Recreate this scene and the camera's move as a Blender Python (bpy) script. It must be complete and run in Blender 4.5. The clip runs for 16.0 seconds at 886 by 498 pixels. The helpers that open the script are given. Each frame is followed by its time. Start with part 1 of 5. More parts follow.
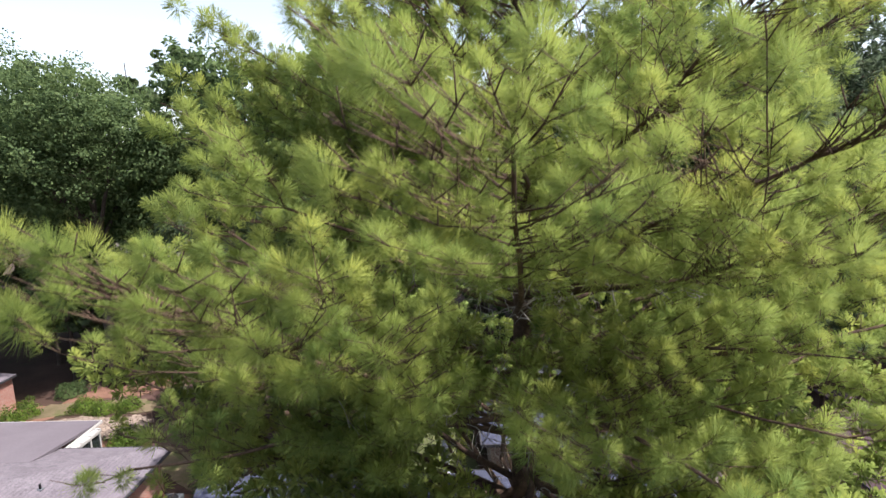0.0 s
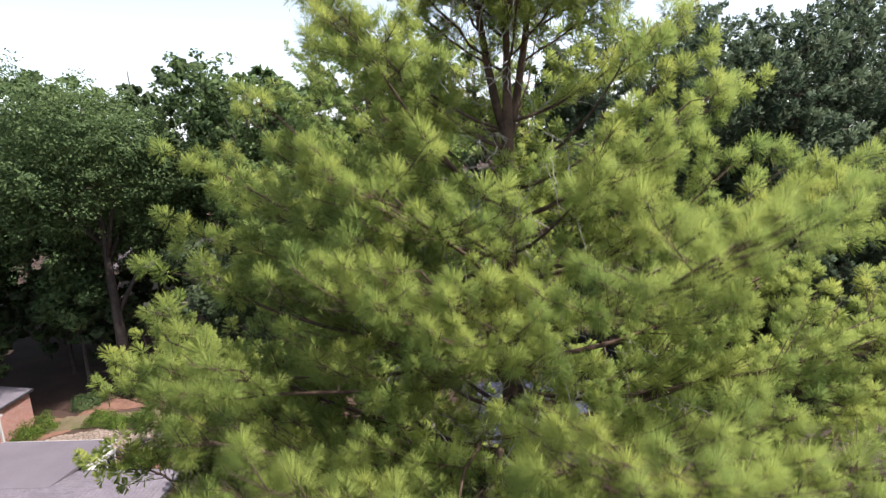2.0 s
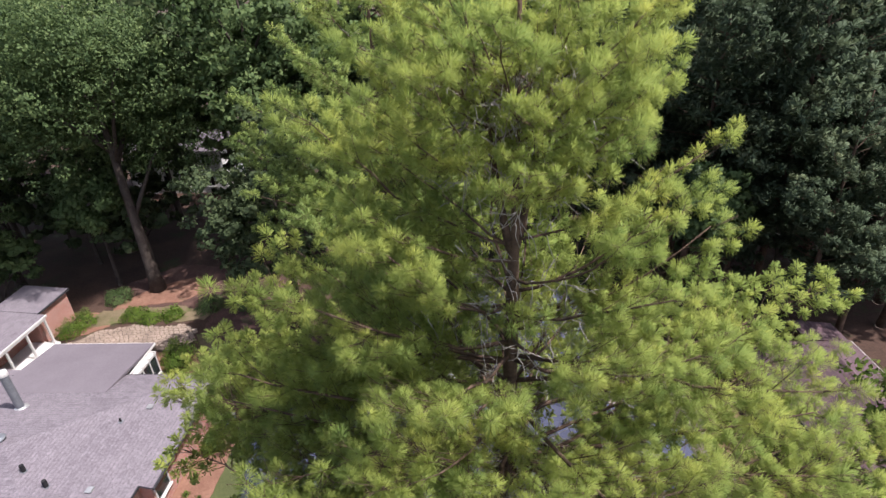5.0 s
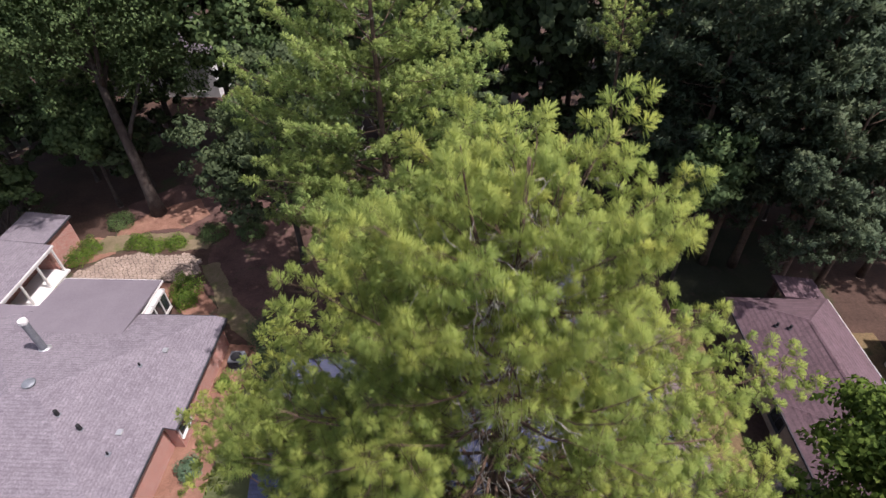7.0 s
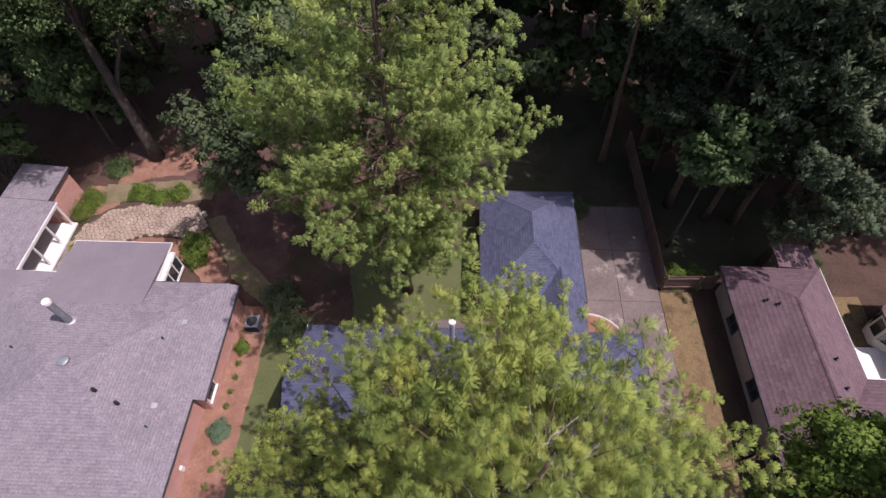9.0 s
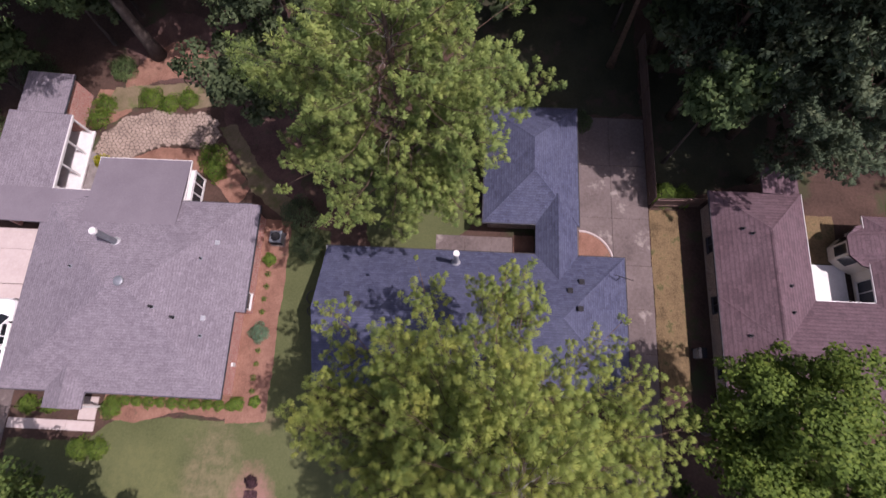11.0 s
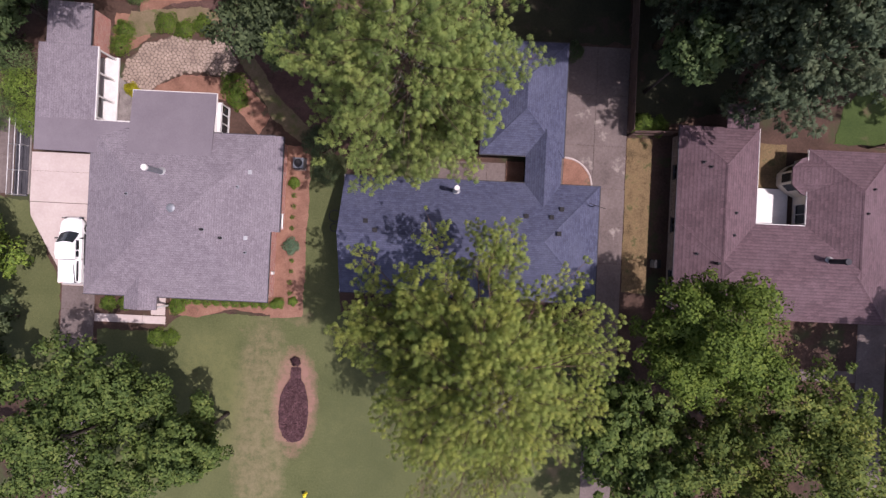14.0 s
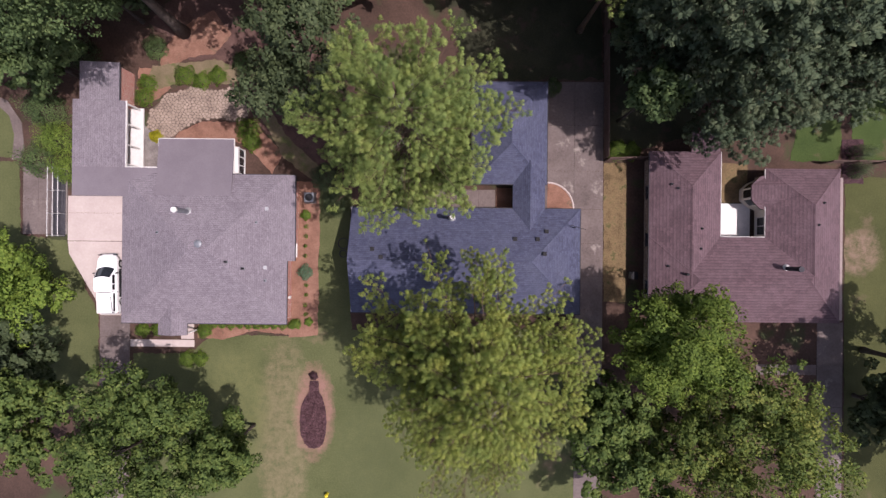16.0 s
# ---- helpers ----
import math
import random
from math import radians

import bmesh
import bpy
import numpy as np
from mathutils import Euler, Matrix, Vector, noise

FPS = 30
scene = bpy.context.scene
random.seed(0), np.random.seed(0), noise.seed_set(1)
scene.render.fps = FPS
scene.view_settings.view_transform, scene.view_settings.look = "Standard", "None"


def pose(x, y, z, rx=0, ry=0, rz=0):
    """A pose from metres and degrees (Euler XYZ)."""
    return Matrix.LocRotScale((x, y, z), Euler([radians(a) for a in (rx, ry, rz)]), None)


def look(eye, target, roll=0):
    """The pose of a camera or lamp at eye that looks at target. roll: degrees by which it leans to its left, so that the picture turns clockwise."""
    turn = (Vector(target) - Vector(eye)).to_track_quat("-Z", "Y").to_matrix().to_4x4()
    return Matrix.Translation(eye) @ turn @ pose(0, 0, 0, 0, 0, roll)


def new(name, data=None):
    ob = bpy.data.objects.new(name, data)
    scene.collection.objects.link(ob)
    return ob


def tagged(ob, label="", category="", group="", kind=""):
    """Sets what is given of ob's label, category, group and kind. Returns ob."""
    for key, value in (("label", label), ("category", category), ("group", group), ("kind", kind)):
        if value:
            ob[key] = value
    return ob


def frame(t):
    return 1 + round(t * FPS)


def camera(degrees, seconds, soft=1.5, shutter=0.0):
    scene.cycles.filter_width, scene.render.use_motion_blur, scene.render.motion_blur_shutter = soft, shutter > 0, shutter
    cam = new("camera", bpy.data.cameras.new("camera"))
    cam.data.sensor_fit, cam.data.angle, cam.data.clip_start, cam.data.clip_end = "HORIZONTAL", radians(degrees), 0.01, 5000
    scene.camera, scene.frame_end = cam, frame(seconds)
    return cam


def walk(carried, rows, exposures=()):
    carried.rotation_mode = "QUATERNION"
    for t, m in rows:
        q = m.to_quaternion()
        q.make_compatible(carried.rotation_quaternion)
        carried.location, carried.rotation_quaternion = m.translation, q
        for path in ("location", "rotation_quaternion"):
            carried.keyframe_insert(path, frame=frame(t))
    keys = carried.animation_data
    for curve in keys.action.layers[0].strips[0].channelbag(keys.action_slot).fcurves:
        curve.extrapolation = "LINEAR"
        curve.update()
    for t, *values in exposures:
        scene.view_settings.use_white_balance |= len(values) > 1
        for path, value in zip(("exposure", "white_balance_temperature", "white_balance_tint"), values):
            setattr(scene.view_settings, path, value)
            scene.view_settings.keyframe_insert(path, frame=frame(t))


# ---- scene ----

cam = camera(79.5, 16.0, 1.4, 0.55)
# t, x, y, z, rx, ry, rz: a drone that climbs in front of a pine, then glides over it until it looks straight down
ROWS = [
    (0.0, -0.616, 0.113, 16.980, 80.32, 1.58, 0.37),
    (0.5, -0.464, 0.236, 17.277, 80.93, 1.95, 0.63),
    (1.0, -0.230, 0.385, 17.707, 80.84, 2.32, 1.11),
    (1.5, -0.187, 0.412, 18.436, 79.88, 2.46, 1.10),
    (2.0, -0.148, 0.431, 19.352, 78.13, 2.45, 1.21),
    (2.5, -0.143, 0.517, 20.092, 76.49, 2.48, 1.33),
    (3.0, -0.190, 0.583, 20.821, 74.55, 2.57, 1.33),
    (3.5, -0.210, 0.674, 21.571, 71.35, 2.67, 1.37),
    (4.0, -0.187, 0.760, 22.237, 68.01, 2.78, 1.44),
    (6.5, -0.150, 1.993, 27.439, 52.34, 0.79, 2.07),
    (7.0, -0.179, 3.224, 28.389, 48.62, 0.77, 2.18),
    (7.5, -0.393, 4.377, 29.461, 45.19, 0.66, 2.07),
    (8.0, -0.530, 5.528, 30.646, 41.74, 0.55, 2.12),
    (8.5, -0.655, 6.541, 31.803, 38.57, 0.50, 2.13),
    (11.0, -1.014, 12.488, 38.828, 15.98, 0.69, 2.80),
    (11.5, -1.164, 13.425, 40.098, 11.20, 0.61, 2.91),
    (12.0, -1.354, 14.139, 41.343, 7.88, 0.51, 2.91),
    (12.5, -1.487, 15.073, 42.589, 6.49, 0.45, 2.90),
    (13.0, -1.510, 15.694, 43.844, 3.87, 0.41, 2.80),
    (13.5, -1.563, 16.289, 45.115, 1.68, 0.31, 2.80),
    (14.0, -1.740, 16.916, 46.348, 0.10, 0.15, 2.80),
    (14.5, -1.799, 17.545, 47.601, 0.0, 0.0, 2.80),
    (15.0, -1.831, 18.090, 48.915, 0.0, 0.0, 2.65),
    (15.5, -1.813, 18.598, 50.124, 0.0, 0.0, 0.85),
    (16.0, -1.792, 18.945, 51.473, 0.0, 0.0, 0.55),
]
EXPOSURE = [(0.0, 0.95, 6380, 12), (1.5, 0.85, 6360, 12), (4.0, 0.86, 6330, 13), (6.5, 0.66, 6380, 18), (8.5, 0.56, 6350, 24), (11.0, 0.31, 6330, 30), (13.0, 0.30, 6340, 29), (16.0, 0.31, 6430, 24)]
walk(cam, [(t, pose(x, y, z, rx, ry, rz)) for t, x, y, z, rx, ry, rz in ROWS], EXPOSURE)

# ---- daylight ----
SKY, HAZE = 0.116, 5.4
SUN_WAY = Vector((0.46, -0.10, 1.0)).normalized()      # towards the sun
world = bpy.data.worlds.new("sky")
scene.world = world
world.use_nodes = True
wn = world.node_tree.nodes
sky = wn.new("ShaderNodeTexSky")
sky.sky_type = "NISHITA"
sky.sun_disc = False
sky.sun_elevation = math.asin(SUN_WAY.z)
sky.sun_rotation = math.atan2(SUN_WAY.x, SUN_WAY.y)
sky.air_density, sky.dust_density, sky.ozone_density = 1.0, 3.0, 1.0
wn["Background"].inputs["Strength"].default_value = SKY
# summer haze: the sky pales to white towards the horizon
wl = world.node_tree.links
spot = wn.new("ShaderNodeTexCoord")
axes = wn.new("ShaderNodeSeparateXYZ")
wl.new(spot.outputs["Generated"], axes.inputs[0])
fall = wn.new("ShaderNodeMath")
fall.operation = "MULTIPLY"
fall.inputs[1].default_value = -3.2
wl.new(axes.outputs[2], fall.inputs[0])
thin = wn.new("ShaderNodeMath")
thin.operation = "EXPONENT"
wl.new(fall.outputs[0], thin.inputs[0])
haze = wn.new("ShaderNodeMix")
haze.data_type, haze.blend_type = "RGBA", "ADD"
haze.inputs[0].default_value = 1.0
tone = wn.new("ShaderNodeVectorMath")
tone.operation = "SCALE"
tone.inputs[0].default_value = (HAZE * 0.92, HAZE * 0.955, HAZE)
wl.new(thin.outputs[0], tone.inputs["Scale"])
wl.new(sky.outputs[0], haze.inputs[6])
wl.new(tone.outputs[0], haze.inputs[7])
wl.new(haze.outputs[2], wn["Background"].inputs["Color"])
sun_data = bpy.data.lights.new("sun", "SUN")
sun_data.energy, sun_data.angle, sun_data.color = 4.6, radians(0.6), (1.0, 0.955, 0.89)
sun = new("sun", sun_data)
sun.matrix_world = look(SUN_WAY * 80, (0, 0, 0))


# ---- materials ----
def nodes_of(name):
    m = bpy.data.materials.new(name)
    m.use_nodes = True
    t = m.node_tree
    return m, t, t.nodes["Principled BSDF"], t.nodes["Material Output"]


def coords(t, space="Object"):
    return t.nodes.new("ShaderNodeTexCoord").outputs[space]


def noise_of(t, vec, scale, detail=4.0, rough=0.6):
    n = t.nodes.new("ShaderNodeTexNoise")
    n.inputs["Scale"].default_value, n.inputs["Detail"].default_value, n.inputs["Roughness"].default_value = scale, detail, rough
    t.links.new(vec, n.inputs["Vector"])
    return n.outputs["Fac"]


def ramp_of(t, fac, stops):
    r = t.nodes.new("ShaderNodeValToRGB")
    r.color_ramp.elements[0].position, r.color_ramp.elements[0].color = stops[0][0], (*stops[0][1], 1)
    r.color_ramp.elements[1].position, r.color_ramp.elements[1].color = stops[-1][0], (*stops[-1][1], 1)
    for p, c in stops[1:-1]:
        r.color_ramp.elements.new(p).color = (*c, 1)
    t.links.new(fac, r.inputs["Fac"])
    return r.outputs["Color"]


def mixed(t, fac, a, b, kind="MIX"):
    m = t.nodes.new("ShaderNodeMix")
    m.data_type, m.blend_type = "RGBA", kind
    for value, socket in ((fac, m.inputs[0]), (a, m.inputs[6]), (b, m.inputs[7])):
        if isinstance(value, (int, float)):
            socket.default_value = value
        elif isinstance(value, tuple):
            socket.default_value = (*value, 1)
        else:
            t.links.new(value, socket)
    return m.outputs[2]


def math_of(t, op, a, b=0.0, c=0.0):
    m = t.nodes.new("ShaderNodeMath")
    m.operation = op
    for value, socket in zip((a, b, c), m.inputs):
        if isinstance(value, (int, float)):
            socket.default_value = value
        else:
            t.links.new(value, socket)
    return m.outputs[0]


def bumped(t, p, height, strength, distance):
    b = t.nodes.new("ShaderNodeBump")
    b.inputs["Strength"].default_value, b.inputs["Distance"].default_value = strength, distance
    t.links.new(height, b.inputs["Height"])
    t.links.new(b.outputs[0], p.inputs["Normal"])


def surface(name, dark, light, coarse=0.4, fine=8.0, rough=0.85, bump=0.3, depth=0.01, metal=0.0, spots=None):
    """A worn surface: two shades mixed at a coarse and a fine scale, and a fine relief."""
    m, t, p, _ = nodes_of(name)
    v = coords(t)
    a, b = noise_of(t, v, coarse), noise_of(t, v, fine, 6.0, 0.7)
    fac = math_of(t, "ADD", math_of(t, "MULTIPLY", a, 0.55), math_of(t, "MULTIPLY", b, 0.45))
    col = ramp_of(t, fac, [(0.34, dark), (0.66, light)])
    if spots:
        s = ramp_of(t, noise_of(t, v, spots[1], 5.0, 0.65), [(spots[2], (0, 0, 0)), (spots[2] + 0.1, (1, 1, 1))])
        col = mixed(t, s, col, spots[0])
    t.links.new(col, p.inputs["Base Color"])
    p.inputs["Roughness"].default_value, p.inputs["Metallic"].default_value = rough, metal
    if rough > 0.8:
        p.inputs["Specular IOR Level"].default_value = 0.2
    bumped(t, p, b, bump, depth)
    return m


def worn(m, centre, radii, colour, most, least=0.15):
    """A soft-edged worn or lusher patch in a lawn, round a place on the ground."""
    t = m.node_tree
    p = t.nodes["Principled BSDF"]
    was = p.inputs["Base Color"].links[0].from_socket
    pos = t.nodes.new("ShaderNodeSeparateXYZ")
    geo = t.nodes.new("ShaderNodeNewGeometry")
    t.links.new(geo.outputs["Position"], pos.inputs[0])
    a = math_of(t, "POWER", math_of(t, "ABSOLUTE", math_of(t, "DIVIDE", math_of(t, "SUBTRACT", pos.outputs[0], centre[0]), radii[0])), 2.0)
    c = math_of(t, "POWER", math_of(t, "ABSOLUTE", math_of(t, "DIVIDE", math_of(t, "SUBTRACT", pos.outputs[1], centre[1]), radii[1])), 2.0)
    v = coords(t)
    rough = math_of(t, "ADD", math_of(t, "MULTIPLY", noise_of(t, v, 0.8, 5.0, 0.7), 1.1), math_of(t, "MULTIPLY", noise_of(t, v, 5.0, 4.0, 0.7), 0.5))
    far = math_of(t, "ADD", math_of(t, "ADD", a, c), math_of(t, "SUBTRACT", rough, 0.8))
    mottle = ramp_of(t, noise_of(t, v, 1.3, 6.0, 0.75), [(0.36, (least, least, least)), (0.60, (1, 1, 1))])
    fac = mixed(t, 1.0, ramp_of(t, far, [(0.45, (most, most, most)), (1.0, (0, 0, 0))]), mottle, "MULTIPLY")
    t.links.new(mixed(t, fac, was, colour), p.inputs["Base Color"])


def shingles(name, dark, light, worn, row_h=0.19, joint=0.84):
    """Asphalt shingles: courses that follow the height of the roof, staggered tabs of uneven shade, grit and stains."""
    m, t, p, _ = nodes_of(name)
    geo = t.nodes.new("ShaderNodeNewGeometry")
    pos = t.nodes.new("ShaderNodeSeparateXYZ")
    nor = t.nodes.new("ShaderNodeSeparateXYZ")
    t.links.new(geo.outputs["Position"], pos.inputs[0])
    t.links.new(geo.outputs["Normal"], nor.inputs[0])
    side = math_of(t, "GREATER_THAN", math_of(t, "ABSOLUTE", nor.outputs[0]), math_of(t, "ABSOLUTE", nor.outputs[1]))
    u = math_of(t, "ADD", math_of(t, "MULTIPLY", pos.outputs[1], side), math_of(t, "MULTIPLY", pos.outputs[0], math_of(t, "SUBTRACT", 1.0, side)))
    across = math_of(t, "ADD", math_of(t, "MULTIPLY", pos.outputs[0], side), math_of(t, "MULTIPLY", pos.outputs[1], math_of(t, "SUBTRACT", 1.0, side)))
    vec = t.nodes.new("ShaderNodeCombineXYZ")
    t.links.new(u, vec.inputs[0])
    t.links.new(across, vec.inputs[1])
    br = t.nodes.new("ShaderNodeTexBrick")
    t.links.new(vec.outputs[0], br.inputs["Vector"])
    br.inputs["Scale"].default_value = 1.0
    br.inputs["Brick Width"].default_value, br.inputs["Row Height"].default_value = row_h * 2.0, row_h
    br.inputs["Mortar Size"].default_value, br.inputs["Mortar Smooth"].default_value = row_h * 0.02, 0.5
    br.inputs["Color1"].default_value, br.inputs["Color2"].default_value = (*dark, 1), (*light, 1)
    br.inputs["Mortar"].default_value = (*[c * 0.8 for c in dark], 1)
    v = coords(t)
    grit = noise_of(t, v, 9.0, 7.0, 0.85)
    stain = noise_of(t, v, 0.35, 5.0, 0.65)
    patch = noise_of(t, v, 2.2, 5.0, 0.6)
    col = mixed(t, ramp_of(t, stain, [(0.42, (0, 0, 0)), (0.68, (0.75, 0.75, 0.75))]), br.outputs["Color"], worn)
    col = mixed(t, 0.8, col, ramp_of(t, grit, [(0.34, (0.26, 0.26, 0.26)), (0.66, (0.76, 0.76, 0.76))]), "OVERLAY")
    col = mixed(t, 0.32, col, ramp_of(t, patch, [(0.35, (0.38, 0.38, 0.38)), (0.65, (0.62, 0.62, 0.62))]), "OVERLAY")
    p.inputs["Roughness"].default_value = 0.9
    wander = math_of(t, "MULTIPLY", noise_of(t, v, 3.0, 3.0, 0.6), row_h * 0.5)
    row = math_of(t, "FRACT", math_of(t, "DIVIDE", math_of(t, "ADD", across, wander), row_h))
    col = mixed(t, 1.0, col, ramp_of(t, row, [(0.0, (joint, joint, joint)), (0.30, (1, 1, 1)), (0.8, (1, 1, 1)), (1.0, (joint, joint, joint))]), "MULTIPLY")
    t.links.new(col, p.inputs["Base Color"])
    bumped(t, p, math_of(t, "ADD", row, math_of(t, "MULTIPLY", grit, 0.6)), 0.5, 0.012)
    return m


def bricks(name, dark, light):
    m, t, p, _ = nodes_of(name)
    geo = t.nodes.new("ShaderNodeNewGeometry")
    pos = t.nodes.new("ShaderNodeSeparateXYZ")
    t.links.new(geo.outputs["Position"], pos.inputs[0])
    vec = t.nodes.new("ShaderNodeCombineXYZ")
    t.links.new(math_of(t, "ADD", pos.outputs[0], pos.outputs[1]), vec.inputs[0])
    t.links.new(pos.outputs[2], vec.inputs[1])
    br = t.nodes.new("ShaderNodeTexBrick")
    t.links.new(vec.outputs[0], br.inputs["Vector"])
    br.inputs["Scale"].default_value = 1.0
    br.inputs["Brick Width"].default_value, br.inputs["Row Height"].default_value = 0.21, 0.075
    br.inputs["Mortar Size"].default_value = 0.008
    br.inputs["Color1"].default_value, br.inputs["Color2"].default_value = (*dark, 1), (*light, 1)
    br.inputs["Mortar"].default_value = (0.42, 0.36, 0.33, 1)
    stain = noise_of(t, coords(t), 1.1, 5.0, 0.6)
    col = mixed(t, 0.4, br.outputs["Color"], ramp_of(t, stain, [(0.3, (0.35, 0.35, 0.35)), (0.7, (0.62, 0.6, 0.6))]), "OVERLAY")
    t.links.new(col, p.inputs["Base Color"])
    p.inputs["Roughness"].default_value = 0.88
    bumped(t, p, br.outputs["Fac"], -0.4, 0.01)
    return m


def foliage(name, deep, fresh, tip, thru=0.35, clump=0.9, rough=0.7, grain=0.3, spread=0.75):
    """Leaves or needles: shade drifts from bough to bough and from leaf to leaf; some light comes through."""
    m, t, p, out = nodes_of(name)
    v = coords(t)
    geo = t.nodes.new("ShaderNodeNewGeometry")
    one = geo.outputs["Random Per Island"]
    a = noise_of(t, v, clump, 3.0)
    fac = math_of(t, "ADD", math_of(t, "MULTIPLY", a, spread), math_of(t, "ADD", math_of(t, "MULTIPLY", one, grain), 0.525 - spread / 2 - grain / 2))
    col = ramp_of(t, fac, [(0.30, deep), (0.55, fresh), (0.80, tip)])
    t.links.new(col, p.inputs["Base Color"])
    p.inputs["Roughness"].default_value = rough
    p.inputs["Specular IOR Level"].default_value = 0.18
    tr = t.nodes.new("ShaderNodeBsdfTranslucent")
    t.links.new(col, tr.inputs["Color"])
    mx = t.nodes.new("ShaderNodeMixShader")
    mx.inputs[0].default_value = thru
    t.links.new(p.outputs[0], mx.inputs[1])
    t.links.new(tr.outputs[0], mx.inputs[2])
    t.links.new(mx.outputs[0], out.inputs["Surface"])
    return m


def glass(name, tint, rough=0.08):
    m, t, p, _ = nodes_of(name)
    p.inputs["Base Color"].default_value = (*tint, 1)
    p.inputs["Roughness"].default_value = rough
    p.inputs["Specular IOR Level"].default_value = 0.8
    return m


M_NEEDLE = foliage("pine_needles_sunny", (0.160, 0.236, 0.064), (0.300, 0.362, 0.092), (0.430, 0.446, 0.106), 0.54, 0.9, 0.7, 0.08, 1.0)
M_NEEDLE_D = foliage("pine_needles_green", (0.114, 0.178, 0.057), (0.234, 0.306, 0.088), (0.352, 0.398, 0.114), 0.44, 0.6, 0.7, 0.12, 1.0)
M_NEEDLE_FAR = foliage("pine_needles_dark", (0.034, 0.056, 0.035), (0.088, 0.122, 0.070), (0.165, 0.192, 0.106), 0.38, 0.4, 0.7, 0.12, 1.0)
M_LEAF_OAK = foliage("oak_leaves", (0.050, 0.082, 0.032), (0.100, 0.150, 0.056), (0.165, 0.215, 0.080), 0.38, 0.5)
M_LEAF_LIME = foliage("bright_leaves", (0.074, 0.123, 0.025), (0.160, 0.241, 0.042), (0.259, 0.326, 0.062), 0.4, 0.6)
M_LEAF_GREEN = foliage("full_green_leaves", (0.053, 0.088, 0.018), (0.114, 0.172, 0.030), (0.185, 0.233, 0.044), 0.4, 0.6)
M_LEAF_FRONT = foliage("front_garden_leaves", (0.040, 0.070, 0.020), (0.100, 0.150, 0.038), (0.185, 0.228, 0.060), 0.40, 0.7)
M_LEAF_DARK = foliage("shade_leaves", (0.036, 0.052, 0.025), (0.072, 0.100, 0.046), (0.120, 0.148, 0.066), 0.36, 0.5)
M_LEAF_GOLD = foliage("golden_leaves", (0.052, 0.085, 0.021), (0.112, 0.152, 0.033), (0.195, 0.208, 0.046), 0.35, 0.5)
M_SHRUB = foliage("shrub_leaves", (0.040, 0.070, 0.014), (0.095, 0.150, 0.022), (0.160, 0.210, 0.030), 0.3, 1.5)
M_SHRUB_GREY = foliage("grey_green_leaves", (0.060, 0.100, 0.060), (0.110, 0.170, 0.100), (0.170, 0.230, 0.150), 0.3, 2.0)
M_SHRUB_YELLOW = foliage("yellow_leaves", (0.150, 0.150, 0.010), (0.320, 0.300, 0.015), (0.480, 0.420, 0.030), 0.4, 2.0)
M_BARK = surface("pine_bark", (0.040, 0.026, 0.020), (0.150, 0.098, 0.072), 3.0, 14.0, 0.95, 0.9, 0.03)
M_BARK_GREY = surface("grey_bark", (0.030, 0.022, 0.019), (0.092, 0.074, 0.064), 2.0, 12.0, 0.95, 0.8, 0.03)
M_TWIG = surface("dead_twigs", (0.200, 0.180, 0.160), (0.420, 0.390, 0.360), 3.0, 20.0, 0.95, 0.4, 0.01)
M_GROUND = surface("leaf_litter", (0.028, 0.018, 0.014), (0.088, 0.052, 0.040), 0.30, 5.0, 0.95, 0.7, 0.04, spots=((0.040, 0.046, 0.021), 0.22, 0.55))
M_LAWN = surface("lawn_grass", (0.050, 0.060, 0.023), (0.094, 0.102, 0.044), 0.22, 6.0, 0.95, 0.8, 0.05, spots=((0.140, 0.112, 0.066), 0.16, 0.62))
worn(M_LAWN, (-17.0, 1.0), (2.9, 10.5), (0.185, 0.148, 0.092), 0.62)
worn(M_LAWN, (-21.5, 3.0), (3.5, 7.0), (0.105, 0.110, 0.046), 0.8)
worn(M_LAWN, (-8.4, 1.0), (4.2, 9.0), (0.060, 0.070, 0.030), 0.6)
worn(M_LAWN, (-14.1, 3.1), (2.15, 5.0), (0.215, 0.120, 0.098), 0.95, 0.6)
M_LAWN_SIDE = surface("side_lawn_grass", (0.037, 0.044, 0.015), (0.070, 0.073, 0.027), 0.22, 6.0, 0.95, 0.8, 0.05, spots=((0.093, 0.075, 0.043), 0.3, 0.60))
worn(M_LAWN_SIDE, (38.2, 19.0), (2.6, 2.4), (0.190, 0.130, 0.100), 0.8)
M_WALK = surface("pinkish_concrete", (0.190, 0.148, 0.142), (0.270, 0.218, 0.208), 0.4, 5.0, 0.88, 0.2, 0.006)
M_LAWN_GREEN = surface("green_lawn", (0.026, 0.046, 0.012), (0.054, 0.078, 0.022), 0.25, 6.0, 0.95, 0.8, 0.05, spots=((0.080, 0.066, 0.036), 0.5, 0.58))
# thin grass darkened in its base colour to stand in for deep tree shade
M_SHADE_GRASS = surface("shade_toned_grass", (0.017, 0.019, 0.011), (0.042, 0.042, 0.024), 0.3, 6.0, 0.95, 0.8, 0.05, spots=((0.050, 0.034, 0.026), 0.5, 0.56))
M_DRY = surface("dry_grass", (0.060, 0.042, 0.022), (0.205, 0.142, 0.076), 0.9, 9.0, 0.95, 0.9, 0.05, spots=((0.070, 0.066, 0.028), 0.9, 0.54))
M_BARE = surface("bare_soil", (0.096, 0.082, 0.044), (0.176, 0.132, 0.088), 0.7, 7.0, 0.95, 0.6, 0.03, spots=((0.092, 0.096, 0.038), 0.8, 0.52))
